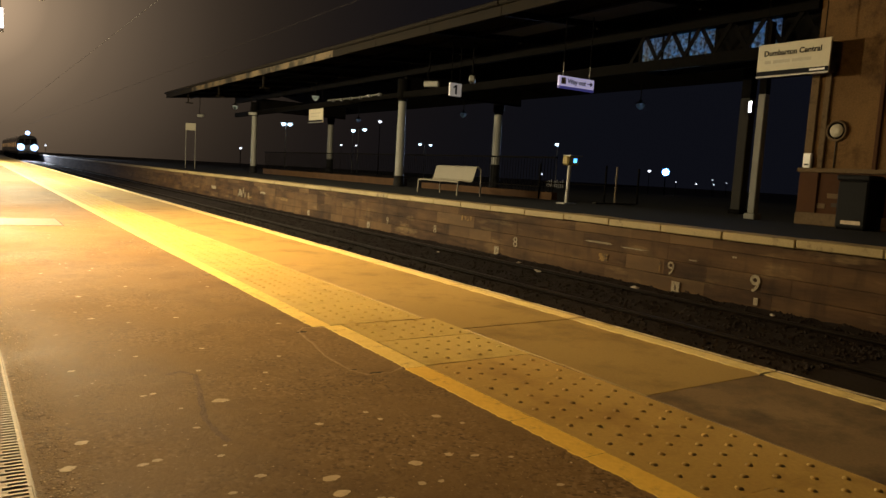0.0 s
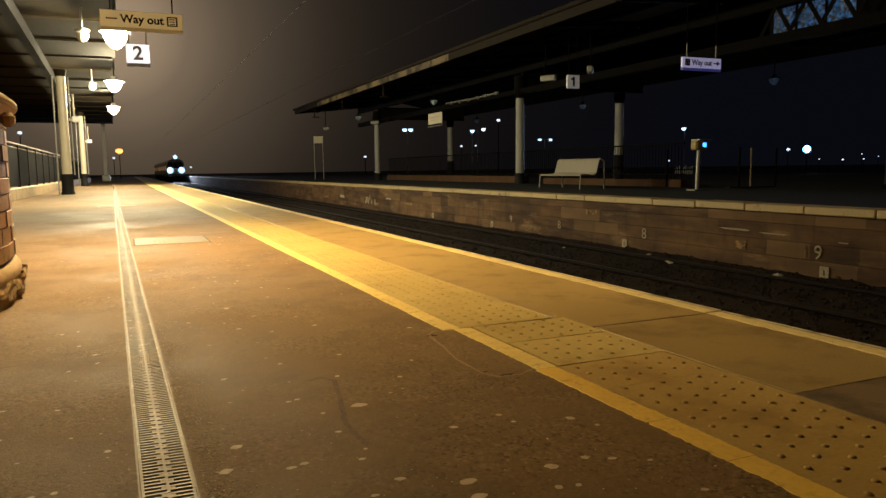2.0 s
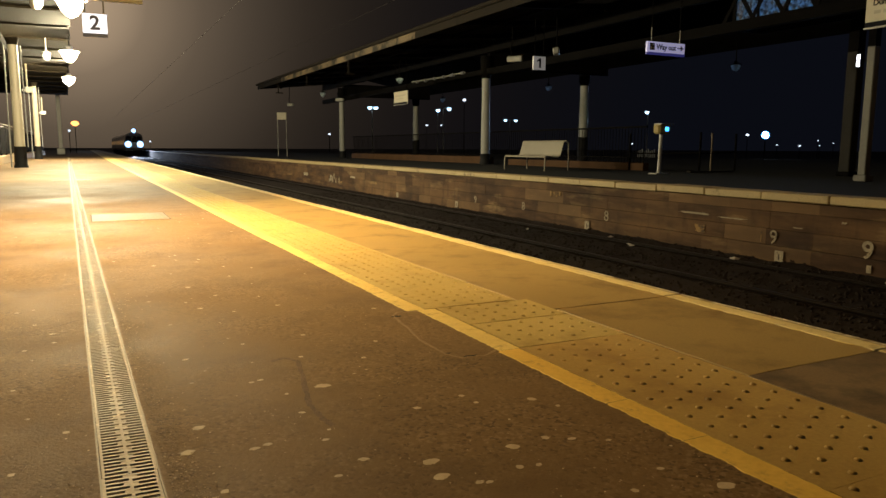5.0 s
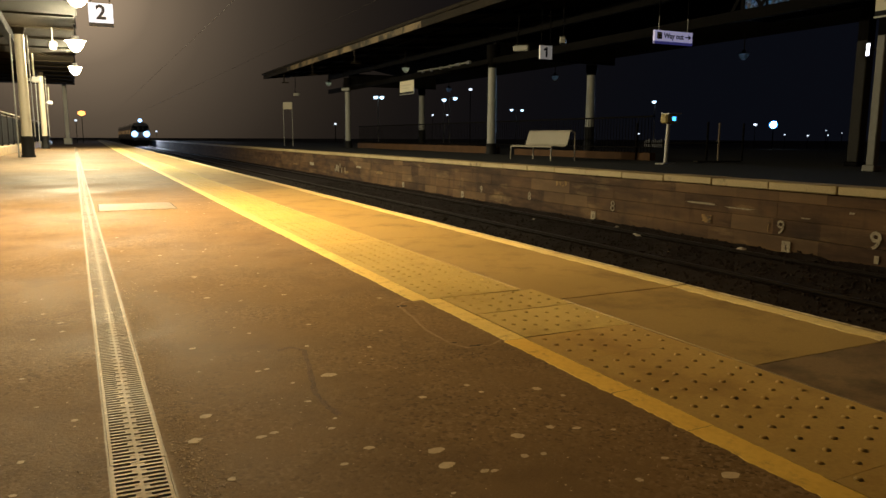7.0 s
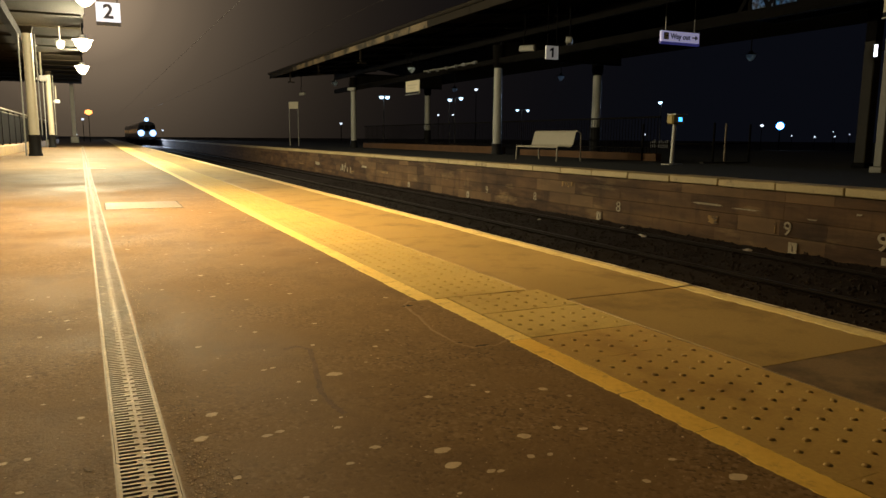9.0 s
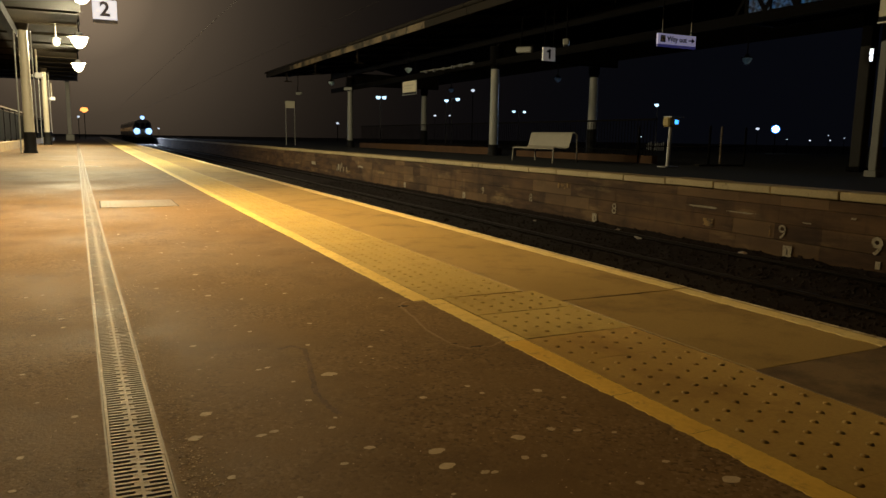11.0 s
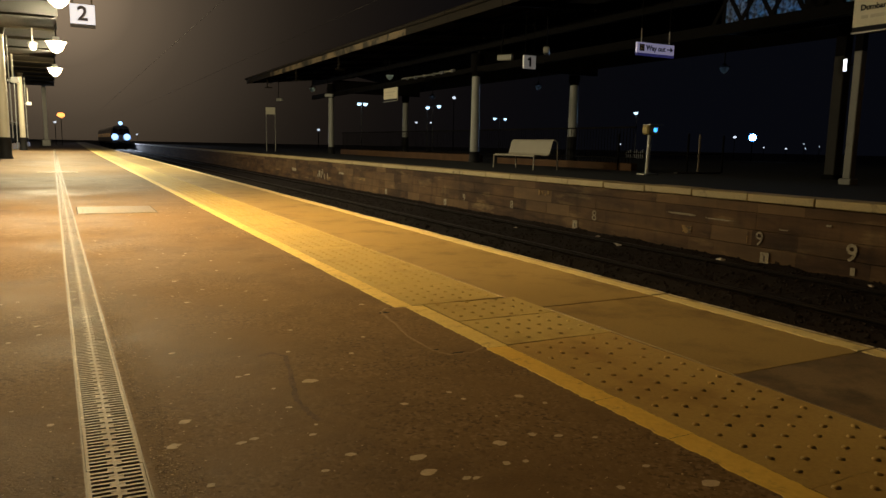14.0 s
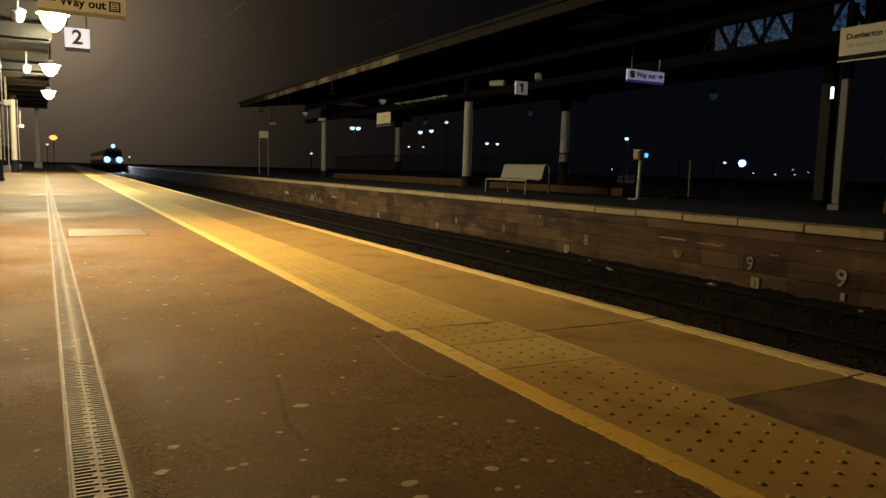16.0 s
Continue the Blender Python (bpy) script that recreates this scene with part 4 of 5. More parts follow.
# ---------------------------------------------------------------- far canopy
CAN0, CAN1 = -14.0, 47.0
canopy = thing("platform_canopy", "long dark station canopy on iron girders over the far platform", "canopy")
EX, EZ = 10.25, 4.40          # outer edge
RX, RZ = 13.2, 4.62           # first girder line
KX, KZ = 17.4, 5.15           # ridge
BX, BZ = 22.0, 4.30           # back edge


def roof_slab(a, b, y0, y1, thick=0.06):
    (x0, z0), (x1, z1) = a, b
    v = [(x0, y0, z0), (x1, y0, z1), (x1, y1, z1), (x0, y1, z0), (x0, y0, z0 + thick), (x1, y0, z1 + thick), (x1, y1, z1 + thick), (x0, y1, z0 + thick)]
    return Shape().add(v, [(3, 2, 1, 0), (4, 5, 6, 7), (0, 1, 5, 4), (1, 2, 6, 5), (2, 3, 7, 6), (3, 0, 4, 7)])


y = CAN0
bay = 0
while y < CAN1 - 0.1:
    y1 = min(y + 3.05, CAN1)
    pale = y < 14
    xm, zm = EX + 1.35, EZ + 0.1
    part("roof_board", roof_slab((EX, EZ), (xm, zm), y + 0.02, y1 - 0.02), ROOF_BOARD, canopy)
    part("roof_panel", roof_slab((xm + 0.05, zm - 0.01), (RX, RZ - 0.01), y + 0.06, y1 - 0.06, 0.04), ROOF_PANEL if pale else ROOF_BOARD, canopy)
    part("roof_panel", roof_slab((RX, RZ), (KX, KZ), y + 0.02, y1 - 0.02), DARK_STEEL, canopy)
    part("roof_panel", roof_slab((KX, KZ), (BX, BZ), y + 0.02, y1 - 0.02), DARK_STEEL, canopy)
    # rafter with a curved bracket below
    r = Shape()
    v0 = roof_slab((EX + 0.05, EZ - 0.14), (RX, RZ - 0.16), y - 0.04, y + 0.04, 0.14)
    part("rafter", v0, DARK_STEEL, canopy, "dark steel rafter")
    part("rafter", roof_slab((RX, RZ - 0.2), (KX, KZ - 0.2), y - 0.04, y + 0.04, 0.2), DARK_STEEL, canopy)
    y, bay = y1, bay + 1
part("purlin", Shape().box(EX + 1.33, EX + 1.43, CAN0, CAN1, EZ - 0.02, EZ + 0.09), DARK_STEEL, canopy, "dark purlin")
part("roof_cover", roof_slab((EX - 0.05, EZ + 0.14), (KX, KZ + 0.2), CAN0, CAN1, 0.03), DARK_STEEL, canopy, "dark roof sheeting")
y = CAN0
while y < CAN1 - 0.1:
    y1 = min(y + 3.05, CAN1)
    # boards between 21 and 39 m carry the gutter's glint as paler colour
    bare = 21 < y < 39
    part("fascia_board", Shape().box(EX - 0.09, EX - 0.02, y + 0.004, y1 - 0.004, EZ - 0.14, EZ + 0.16, 0.01), FASCIA_GLINT if bare else FASCIA, canopy, "weathered wooden fascia board")
    part("gutter", Shape().box(EX - 0.20, EX - 0.09, y, y1, EZ + 0.08, EZ + 0.20, 0.03), FASCIA, canopy, "iron gutter")
    y = y1
part("end_board", roof_slab((EX, EZ - 0.12), (KX, KZ - 0.12), CAN1 - 0.03, CAN1 + 0.04, 0.3), DARK_STEEL, canopy)
for y in (42.5, 36.5, 30.0):
    part("drop_bracket", Shape().box(EX + 0.1, EX + 0.16, y - 0.03, y + 0.03, EZ - 0.62, EZ - 0.1).box(EX + 0.0, EX + 0.4, y - 0.03, y + 0.03, EZ - 0.66, EZ - 0.60), FASCIA, canopy)

# lattice girder along the line of columns
GX, GZ0, GZ1 = 14.5, 3.74, 4.36
girder = thing("lattice_girder", "dark iron lattice girder carrying the canopy roof", "girder")
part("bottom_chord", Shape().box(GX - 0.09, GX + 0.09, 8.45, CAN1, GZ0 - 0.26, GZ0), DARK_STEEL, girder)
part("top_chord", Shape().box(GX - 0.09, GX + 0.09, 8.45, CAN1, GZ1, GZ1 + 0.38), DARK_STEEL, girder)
y, d = 8.6, 1
while y < 13.6:
    a, b = Vector((GX, y - d * 0.21, GZ0 - 0.02)), Vector((GX, y + d * 0.21, GZ1 + 0.02))
    n = Vector((0, b.z - a.z, -(b.y - a.y))).normalized() * 0.05
    v = [a - n, a + n, b + n, b - n]
    q = [(p.x + 0.03 * d - 0.012, p.y, p.z) for p in v] + [(p.x + 0.03 * d + 0.012, p.y, p.z) for p in v]
    part("lattice_bar", Shape().add(q, [(0, 1, 2, 3), (7, 6, 5, 4), (0, 4, 5, 1), (1, 5, 6, 2), (2, 6, 7, 3), (3, 7, 4, 0)]), DARK_STEEL, girder)
    y, d = y + 0.42, -d
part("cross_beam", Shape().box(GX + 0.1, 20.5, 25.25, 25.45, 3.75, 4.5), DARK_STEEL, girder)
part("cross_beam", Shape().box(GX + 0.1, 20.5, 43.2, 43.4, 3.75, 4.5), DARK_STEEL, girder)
part("pipe_run", Shape().path([(13.3, 24.9, 3.52), (13.3, 27.2, 3.50), (13.3, 29.9, 3.54)], 0.03), CREAM_SHADED, girder, "pale pipe run")
for k in range(6):
    w = rng.uniform(0.06, 0.34)
    part("pipe_clip", Shape().box(13.24, 13.35, 24.95 + k * 0.86, 24.95 + k * 0.86 + w, 3.44 + rng.uniform(-0.02, 0.03), 3.56, 0.015), ROOF_PANEL, girder)

screen = thing("window_1", "frosted glazed screen above the girder, lit blue from behind", "window")
screen["kind"] = "structure"
for a, b in ((9.5, 10.2), (11.2, 11.9), (11.96, 12.7), (12.76, 13.4)):
    pane = part("pane", Shape().box(14.86, 14.87, a, b, 3.80, 4.40), FROSTED, screen, "frosted pane with blue light behind")
    part("glazing_bar", Shape().box(14.84, 14.89, b, b + 0.06, 3.76, 4.42), DARK_STEEL, screen)
part("frame", Shape().box(14.83, 14.90, 8.5, 13.5, 3.68, 3.79), DARK_STEEL, screen)
part("blind_panel", Shape().box(14.85, 14.88, 8.5, 9.49, 3.79, 4.42), DARK_STEEL, screen, "dark boarded panel")
part("blind_panel", Shape().box(14.85, 14.88, 10.27, 11.19, 3.79, 4.42), DARK_STEEL, screen, "dark boarded panel")
part("head", Shape().box(14.83, 14.90, 8.5, 13.5, 4.41, 4.75), DARK_STEEL, screen)
part("screen_back", Shape().box(15.9, 15.96, 8.45, 13.6, 3.6, 4.9), DARK_STEEL, screen)
part("screen_end", Shape().box(14.9, 15.9, 13.5, 13.56, 3.6, 4.9), DARK_STEEL, screen)

# ---------------------------------------------------------------- station building
bld = thing("station_building", "ochre and red brick station building with sandstone dressings", "building")
part("wall", Shape().box(14.5, 23.0, -16, 8.42, 1.15, 4.6), RENDERED, bld, "stained ochre upper wall")
part("dado", Shape().box(14.47, 23.0, -16, 8.45, -0.012, 1.06), BRICK_RED, bld, "red brick dado")
part("string_course", Shape().box(14.40, 23.0, -16, 8.54, 1.06, 1.15, 0.015), SOOTY_STONE, bld, "sandstone string course")
part("quoin_strip", Shape().box(14.44, 14.52, 8.28, 8.45, 1.15, 3.05, 0.01), SOOTY_STONE, bld)
part("quoin_strip", Shape().box(14.44, 14.52, 8.04, 8.16, 1.15, 3.05, 0.01), SOOTY_STONE, bld)
part("quoin_strip", Shape().box(14.44, 14.52, 7.0, 7.08, 1.15, 3.6, 0.01), BRICK_RED, bld)
part("quoin_cap", Shape().box(14.38, 14.53, 7.98, 8.5, 3.05, 3.25, 0.02), SOOTY_STONE, bld)
part("plinth", Shape().box(14.41, 14.5, -16, 8.5, -0.012, 0.24, 0.015), SOOTY_STONE, bld, "sandstone plinth")
part("pilaster", Shape().box(14.42, 14.5, 8.08, 8.48, 0.24, 1.06, 0.01), BRICK_RED, bld)
part("vent", Shape().box(14.455, 14.47, 7.60, 7.78, 0.38, 0.46), JOINT, bld, "dark air brick")
for k, (y, z) in enumerate(((7.3, 0.42), (7.62, 0.55), (7.9, 0.34))):
    part("block", Shape().box(14.452, 14.47, y, y + 0.26, z, z + 0.10, 0.004), SOOTY_STONE, bld)

clock = thing("wall_clock", "round cream wall clock in a moulded ring", "clock", (14.5, 7.83, 1.90), turn=-90)
ring = Shape().lathe([(0.215, 0.0), (0.215, 0.05), (0.20, 0.075), (0.175, 0.075), (0.165, 0.045), (0.165, 0.0)], n=36)
part("rim", ring.moved(pose(0, 0, 0, 90)), SOOTY_STONE, clock, "moulded ring")
part("bezel", Shape().lathe([(0.165, 0.03), (0.165, 0.055), (0.135, 0.05)], n=36).moved(pose(0, 0, 0, 90)), DARK_STEEL, clock, "dark bezel")
part("face", Shape().lathe([(0.134, 0.0), (0.13, 0.06), (0.05, 0.075)], n=36).moved(pose(0, 0, 0, 90)), CREAM, clock, "domed cream face")
part("conduit", Shape().tube((0, -0.02, -0.21), (0, -0.02, -0.74), 0.012), JOINT, clock, "thin dark conduit")
phone = thing("help_point", "pale wall box with a dark slot", "help point", (14.43, 8.33, 1.30), turn=-90)
part("casing", Shape().box(-0.085, 0.085, -0.07, 0.02, -0.15, 0.15, 0.015), WHITE, phone)
part("slot", Shape().box(-0.05, 0.05, -0.074, -0.068, -0.10, -0.07), SIGN_INK, phone)
bin_ = thing("litter_bin", "dark square litter bin beside the building wall", "bin", (14.05, 7.05, -0.012))
part("body", Shape().box(-0.25, 0.25, -0.28, 0.28, 0.03, 0.92, 0.03), BLACK_PAINT, bin_)
part("lid", Shape().box(-0.28, 0.28, -0.31, 0.31, 0.92, 1.03, 0.03), BLACK_PAINT, bin_, "dark overhanging lid")
part("foot", Shape().box(-0.22, 0.22, -0.25, 0.25, 0, 0.03), DARK_STEEL, bin_)
part("bag", Shape().box(-0.256, -0.250, -0.20, 0.16, 0.10, 0.17), GUM, bin_, "pale notice strip")

# ---------------------------------------------------------------- signs on the far platform
def hanging_rods(parent, spots, z0, z1, m=GALV):
    for x, y in spots:
        part("hanger", Shape().tube((x, y, z0), (x, y, z1), 0.011, n=8), m, parent, "thin hanger rod")


def nameboard(x, y, z, w, h, label, text, hang):
    b = thing("station_nameboard", label, "sign", (x, y, z), "station nameboards", -90)
    part("board", Shape().box(-w / 2, w / 2, -0.02, 0.02, 0.0, h, 0.006), SIGN_CREAM, b)
    part("band", Shape().box(-w / 2 + 0.004, w / 2 - 0.004, -0.028, -0.021, 0.004, h * 0.15), SIGN_INK, b, "dark lower band")
    part("tray", Shape().box(-w / 2, w / 2, -0.05, 0.02, -0.03, -0.004), GALV, b, "metal tray edge")
    if text:
        letter_part("Dumbarton Central", h * 0.236, SIGN_INK, b, pose(-0.01 * w, -0.0215, h * 0.70))
        s = Shape()
        x0 = -w * 0.39
        for L in (0.09, 0.24, 0.26):
            s.box(x0, x0 + L * w, -0.0225, -0.0212, h * 0.38, h * 0.48)
            x0 += L * w + 0.03 * w
        part("text_bar", s, SIGN_GREY, b, "faded unreadable second line")
        part("logo_bar", Shape().box(w * 0.25, w * 0.45, -0.0305, -0.0285, h * 0.05, h * 0.11), SIGN_WHITE, b)
    else:
        s = Shape().box(-w * 0.36, w * 0.36, -0.0225, -0.0212, h * 0.62, h * 0.72).box(-w * 0.36, w * 0.2, -0.0225, -0.0212, h * 0.4, h * 0.47)
        part("text_bar", s, SIGN_GREY, b)
    hanging_rods(b, [(-w * 0.4, 0), (w * 0.4, 0)], h - 0.01, hang, DARK_STEEL)
    return b


nameboard(14.0, 8.64, 3.02, 1.55, 0.65, "cream station nameboard with dark lettering hung by the building", True, 1.72)
nameboard(13.0, 30.45, 2.58, 1.55, 0.58, "small cream station nameboard hung under the canopy", False, 2.06)
fb = thing("station_nameboard", "pale nameboard on two thin posts at the platform end", "sign", (12.9, 52.0, 0), "station nameboards", -28)
part("board", Shape().box(-0.34, 0.34, -0.02, 0.02, 2.6, 3.1, 0.006), SIGN_CREAM, fb)
part("post", Shape().tube((-0.32, 0.03, -0.012), (-0.32, 0.03, 3.1), 0.035), GALV, fb)
part("post", Shape().tube((0.32, 0.03, -0.012), (0.32, 0.03, 3.1), 0.035), GALV, fb)

wo = thing("way_out_sign", "white hanging way out sign with arrow and navy band", "sign", (12.2, 13.0, 2.78), turn=0)
W = 1.14
part("face", Shape().box(-W / 2, W / 2, -0.03, 0.03, 0.055, 0.29, 0.005), SIGN_LIT, wo, "white face with added glow")
part("band", Shape().box(-W / 2, W / 2, -0.031, 0.031, 0.0, 0.053), NAVY_LIT, wo, "navy lower band with added glow")
letter_part("Way out", 0.165, SIGN_NAVY, wo, pose(-0.005, -0.032, 0.175))
part("arrow", Shape().box(0.34, 0.45, -0.0335, -0.0305, 0.162, 0.19).add([(0.44, -0.0335, 0.115), (0.53, -0.0335, 0.176), (0.44, -0.0335, 0.237), (0.44, -0.0305, 0.115), (0.53, -0.0305, 0.176), (0.44, -0.0305, 0.237)], [(0, 1, 2), (5, 4, 3), (0, 3, 4, 1), (1, 4, 5, 2), (2, 5, 3, 0)]), SIGN_NAVY, wo, "navy arrow")
part("symbol", Shape().box(-0.50, -0.355, -0.0335, -0.0305, 0.10, 0.25), SIGN_NAVY, wo, "navy square symbol")
part("symbol_mark", Shape().box(-0.47, -0.385, -0.0355, -0.0336, 0.20, 0.225).box(-0.47, -0.44, -0.0355, -0.0336, 0.125, 0.18).box(-0.42, -0.385, -0.0355, -0.0336, 0.14, 0.165), SIGN_WHITE, wo)
hanging_rods(wo, [(-0.43, 0), (0.43, 0)], 0.28, 0.60)
# same rods continued in near black, their shade under the roof painted on
hanging_rods(wo, [(-0.43, 0), (0.43, 0)], 0.60, 1.78, DARK_STEEL)


def number_sign(text, x, y, z, w, h, label, band, face, ink):
    b = thing("platform_number_sign", label, "sign", (x, y, z), "platform number signs")
    part("face", Shape().box(-w / 2, w / 2, -0.03, 0.03, band, h, 0.005), face, b, "white face with added glow")
    if band:
        part("band", Shape().box(-w / 2, w / 2, -0.03, 0.03, 0, band), SLATE_INK, b, "slate blue lower band")
    if text == "1":
        p = [(-0.02, -0.13), (0.045, -0.13), (0.045, 0.14), (0.0, 0.14), (-0.085, 0.085), (-0.085, 0.03), (-0.02, 0.065)]
        k = len(p)
        q = [(a, -0.034, c + h * 0.5) for a, c in p] + [(a, -0.0305, c + h * 0.5) for a, c in p]
        part("number_one", Shape().add(q, [tuple(range(k)), tuple(range(2 * k - 1, k - 1, -1))] + [(j, k + j, k + (j + 1) % k, (j + 1) % k) for j in range(k)]), ink, b, "dark numeral one")
    else:
        letter_part(text, h * 0.86, ink, b, pose(0, -0.032, band + (h - band) * 0.5))
    return b


n1 = number_sign("1", 12.07, 18.0, 2.91, 0.42, 0.38, "white square platform number sign hung under the canopy", 0.0, SIGN_LIT_DIM, SIGN_INK)
hanging_rods(n1, [(-0.15, 0), (0.15, 0)], 0.37, 1.66, DARK_STEEL)


def camera_fixture(x, y, z, turn, label):
    f = thing("security_camera", label, "camera", (x, y, z), "fixtures hung under the canopy", turn)
    part("housing", Shape().box(-0.09, 0.09, -0.26, 0.26, -0.08, 0.10, 0.03), CREAM_DIMMED, f, "pale housing")
    part("hood", Shape().box(-0.105, 0.105, -0.32, 0.22, 0.10, 0.115), FASCIA, f)
    part("arm", Shape().path([(0, 0.1, 0.1), (0, 0.16, 0.35), (0, 0.1, 0.5), (0, 0.1, 1.25)], 0.02), DARK_STEEL, f)
    return f


camera_fixture(12.4, 19.85, 3.42, 35, "pale camera housing hung under the far canopy")
camera_fixture(12.6, 17.9, 3.44, -38, "dull pale camera housing turned away under the far canopy")
camera_fixture(12.0, 46.0, 3.3, 20, "small pale fixture hung far under the canopy")
camera_fixture(14.15, 42.6, 3.5, 50, "small pale fixture fixed near a column head")


# ---------------------------------------------------------------- pendant lamps, lit on the near side and dark on the far side
def pendant(x, y, z, lit_up, up):
    k = 1.0 if lit_up else 0.68
    g = "lit pendant lamps" if lit_up else "unlit pendant lamps"
    p = thing("pendant_lamp", ("glowing glass bowl lamp under a flat enamel disc" if lit_up else "unlit opal bowl lamp under a flat enamel disc"), "lamp", (x, y, z), g)
    bowl = part("bowl", Shape().lathe([(q * k, h * k) for q, h in ((0.02, -0.27), (0.10, -0.235), (0.19, -0.13), (0.245, 0.0), (0.25, 0.04), (0.2, 0.06))], n=24), LAMP_GLASS if lit_up else UNLIT_GLASS, p, "glass bowl")
    if lit_up:
        bowl.visible_shadow = False
    part("disc", Shape().lathe([(q * k, h * k) for q, h in ((0.31, 0.085), (0.315, 0.095), (0.24, 0.115), (0.10, 0.15), (0.10, 0.24))], n=30), WHITE if lit_up else DARK_STEEL, p, "flat disc shade")
    part("stem", Shape().tube((0, 0, 0.2 * k), (0, 0, up), 0.02), DARK_STEEL, p, "hanging stem")


for x, y, _ in LAMPS:
    pendant(x, y, LAMP_Z, True, 0.62)
for x, y, z, up in ((21.3, 19.1, 3.62, 0.9), (20.7, 30.0, 3.62, 0.95), (12.2, 39.7, 3.62, 0.9), (12.9, 30.35, 3.68, 1.0), (20.15, 40.6, 3.62, 1.0)):
    pendant(x, y, z, False, up)

# ---------------------------------------------------------------- bench and reader
bench = thing("bench", "cream perforated metal bench on the far platform", "bench", (12.15, 18.35, -0.012), turn=-90)
BW = 1.10
prof = [(-0.30, 0.40), (-0.27, 0.435), (-0.20, 0.44), (0.12, 0.405), (0.19, 0.425), (0.24, 0.48), (0.34, 0.84), (0.37, 0.87), (0.41, 0.87)]
s = Shape()
v = []
for a, z in prof:
    v += [(-BW, a, z), (BW, a, z), (BW, a, z - 0.018), (-BW, a, z - 0.018)]
f = [(4 * k + i, 4 * k + (i + 1) % 4, 4 * k + 4 + (i + 1) % 4, 4 * k + 4 + i) for k in range(len(prof) - 1) for i in range(4)]
s.add(v, f + [(0, 3, 2, 1), (4 * len(prof) - 4, 4 * len(prof) - 3, 4 * len(prof) - 2, 4 * len(prof) - 1)])
part("seat", s, BENCH_CREAM, bench, "curved cream metal seat and back")
part("front_rail", Shape().tube((-BW, -0.30, 0.40), (BW, -0.30, 0.40), 0.022), BENCH_CREAM, bench)
part("top_rail", Shape().tube((-BW, 0.41, 0.865), (BW, 0.41, 0.865), 0.020), BENCH_CREAM, bench)
for sx in (-1, 1):
    part("leg", Shape().path([(sx * BW, -0.30, 0.40), (sx * BW, -0.32, 0.0)], 0.022), BENCH_CREAM, bench, "tubular front leg")
    part("leg", Shape().path([(sx * BW, 0.41, 0.865), (sx * BW, 0.50, 0.80), (sx * BW, 0.52, 0.0)], 0.022), BENCH_CREAM, bench, "tubular back leg")

val = thing("card_reader", "yellow smart card reader with a blue screen on a grey post", "card reader", (13.25, 14.15, -0.012))
part("post", Shape().tube((0, 0, 0.04), (0.03, 0, 1.05), 0.055, 0.05, 14), GALV, val)
part("foot", Shape().box(-0.22, 0.22, -0.16, 0.16, 0, 0.04, 0.012), GALV, val, "flat foot plate")
hd = part("head", Shape().box(-0.16, 0.24, -0.12, 0.12, 1.03, 1.27, 0.04), PLASTIC_YEL, val, "yellow reader head")
part("screen", Shape().box(0.04, 0.15, -0.128, -0.121, 1.10, 1.20), SCREEN_GLOW, hd, "glowing blue screen")
part("hood", Shape().box(-0.12, 0.30, -0.17, 0.12, 1.265, 1.29), GALV, hd)

# ---------------------------------------------------------------- low parapet and railings round the stairwell
par = thing("stairwell_parapet", "low red brick parapet with an iron railing on top", "parapet")
PX = 15.0
part("brickwork", Shape().box(PX, PX + 0.23, 16.7, 24.4, -0.02, 0.22, 0.01), PARAPET_BRICK, par, "low red brick wall")
part("brickwork", Shape().box(PX, PX + 0.23, 25.9, 43.0, -0.02, 0.29, 0.01), PARAPET_BRICK, par, "low red brick wall")
rl = part("top_rail", Shape().box(PX + 0.08, PX + 0.14, 16.7, 43.0, 1.27, 1.32), DARK_STEEL, par, "iron top rail")
part("low_rail", Shape().box(PX + 0.09, PX + 0.13, 16.7, 43.0, 0.36, 0.39), DARK_STEEL, par)
bar = Shape().tube((0, 0, 0.2), (0, 0, 1.27), 0.011, n=6).mesh("bar", DARK_STEEL)
y = 16.8
while y < 43:
    part("bar", bar, DARK_STEEL, par, "", pose(PX + 0.11, y, 0))
    y += 0.145
ramp = thing("ramp_railing", "grey tubular railing beside the ramp", "railing")
part("kerb", Shape().box(15.1, 16.8, 14.9, 15.05, -0.015, 0.03, 0.01), PIER_GREY, ramp)
for x, y, h in ((15.95, 15.4, 1.12), (16.45, 15.45, 1.1), (17.6, 15.6, 1.1), (15.0, 17.3, 1.1)):
    part("post", Shape().tube((x, y, -0.015), (x, y, h), 0.03), GALV_DULL if x == 16.45 else DARK_STEEL, ramp)
part("rail", Shape().path([(15.0, 17.3, 0.5), (15.95, 15.4, 0.52), (17.6, 15.6, 0.55)], 0.018), DARK_STEEL, ramp)
picket = thing("picket_fence", "short run of pale pickets beyond the platform", "fence", (38.0, 42.0, 0))
part("rail", Shape().box(-0.9, 0.9, -0.02, 0.02, 0.30, 0.34), WHITE, picket)
for k in range(9):
    part("picket", Shape().box(-0.86 + k * 0.2, -0.80 + k * 0.2, -0.03, 0.0, -0.02, 0.46 + 0.08 * (k % 3)), WHITE, picket)

# ---------------------------------------------------------------- near side: canopy, signs, pier, fence
near_can = thing("near_canopy", "dark boarded canopy over the lit platform", "canopy")
y = 1.0
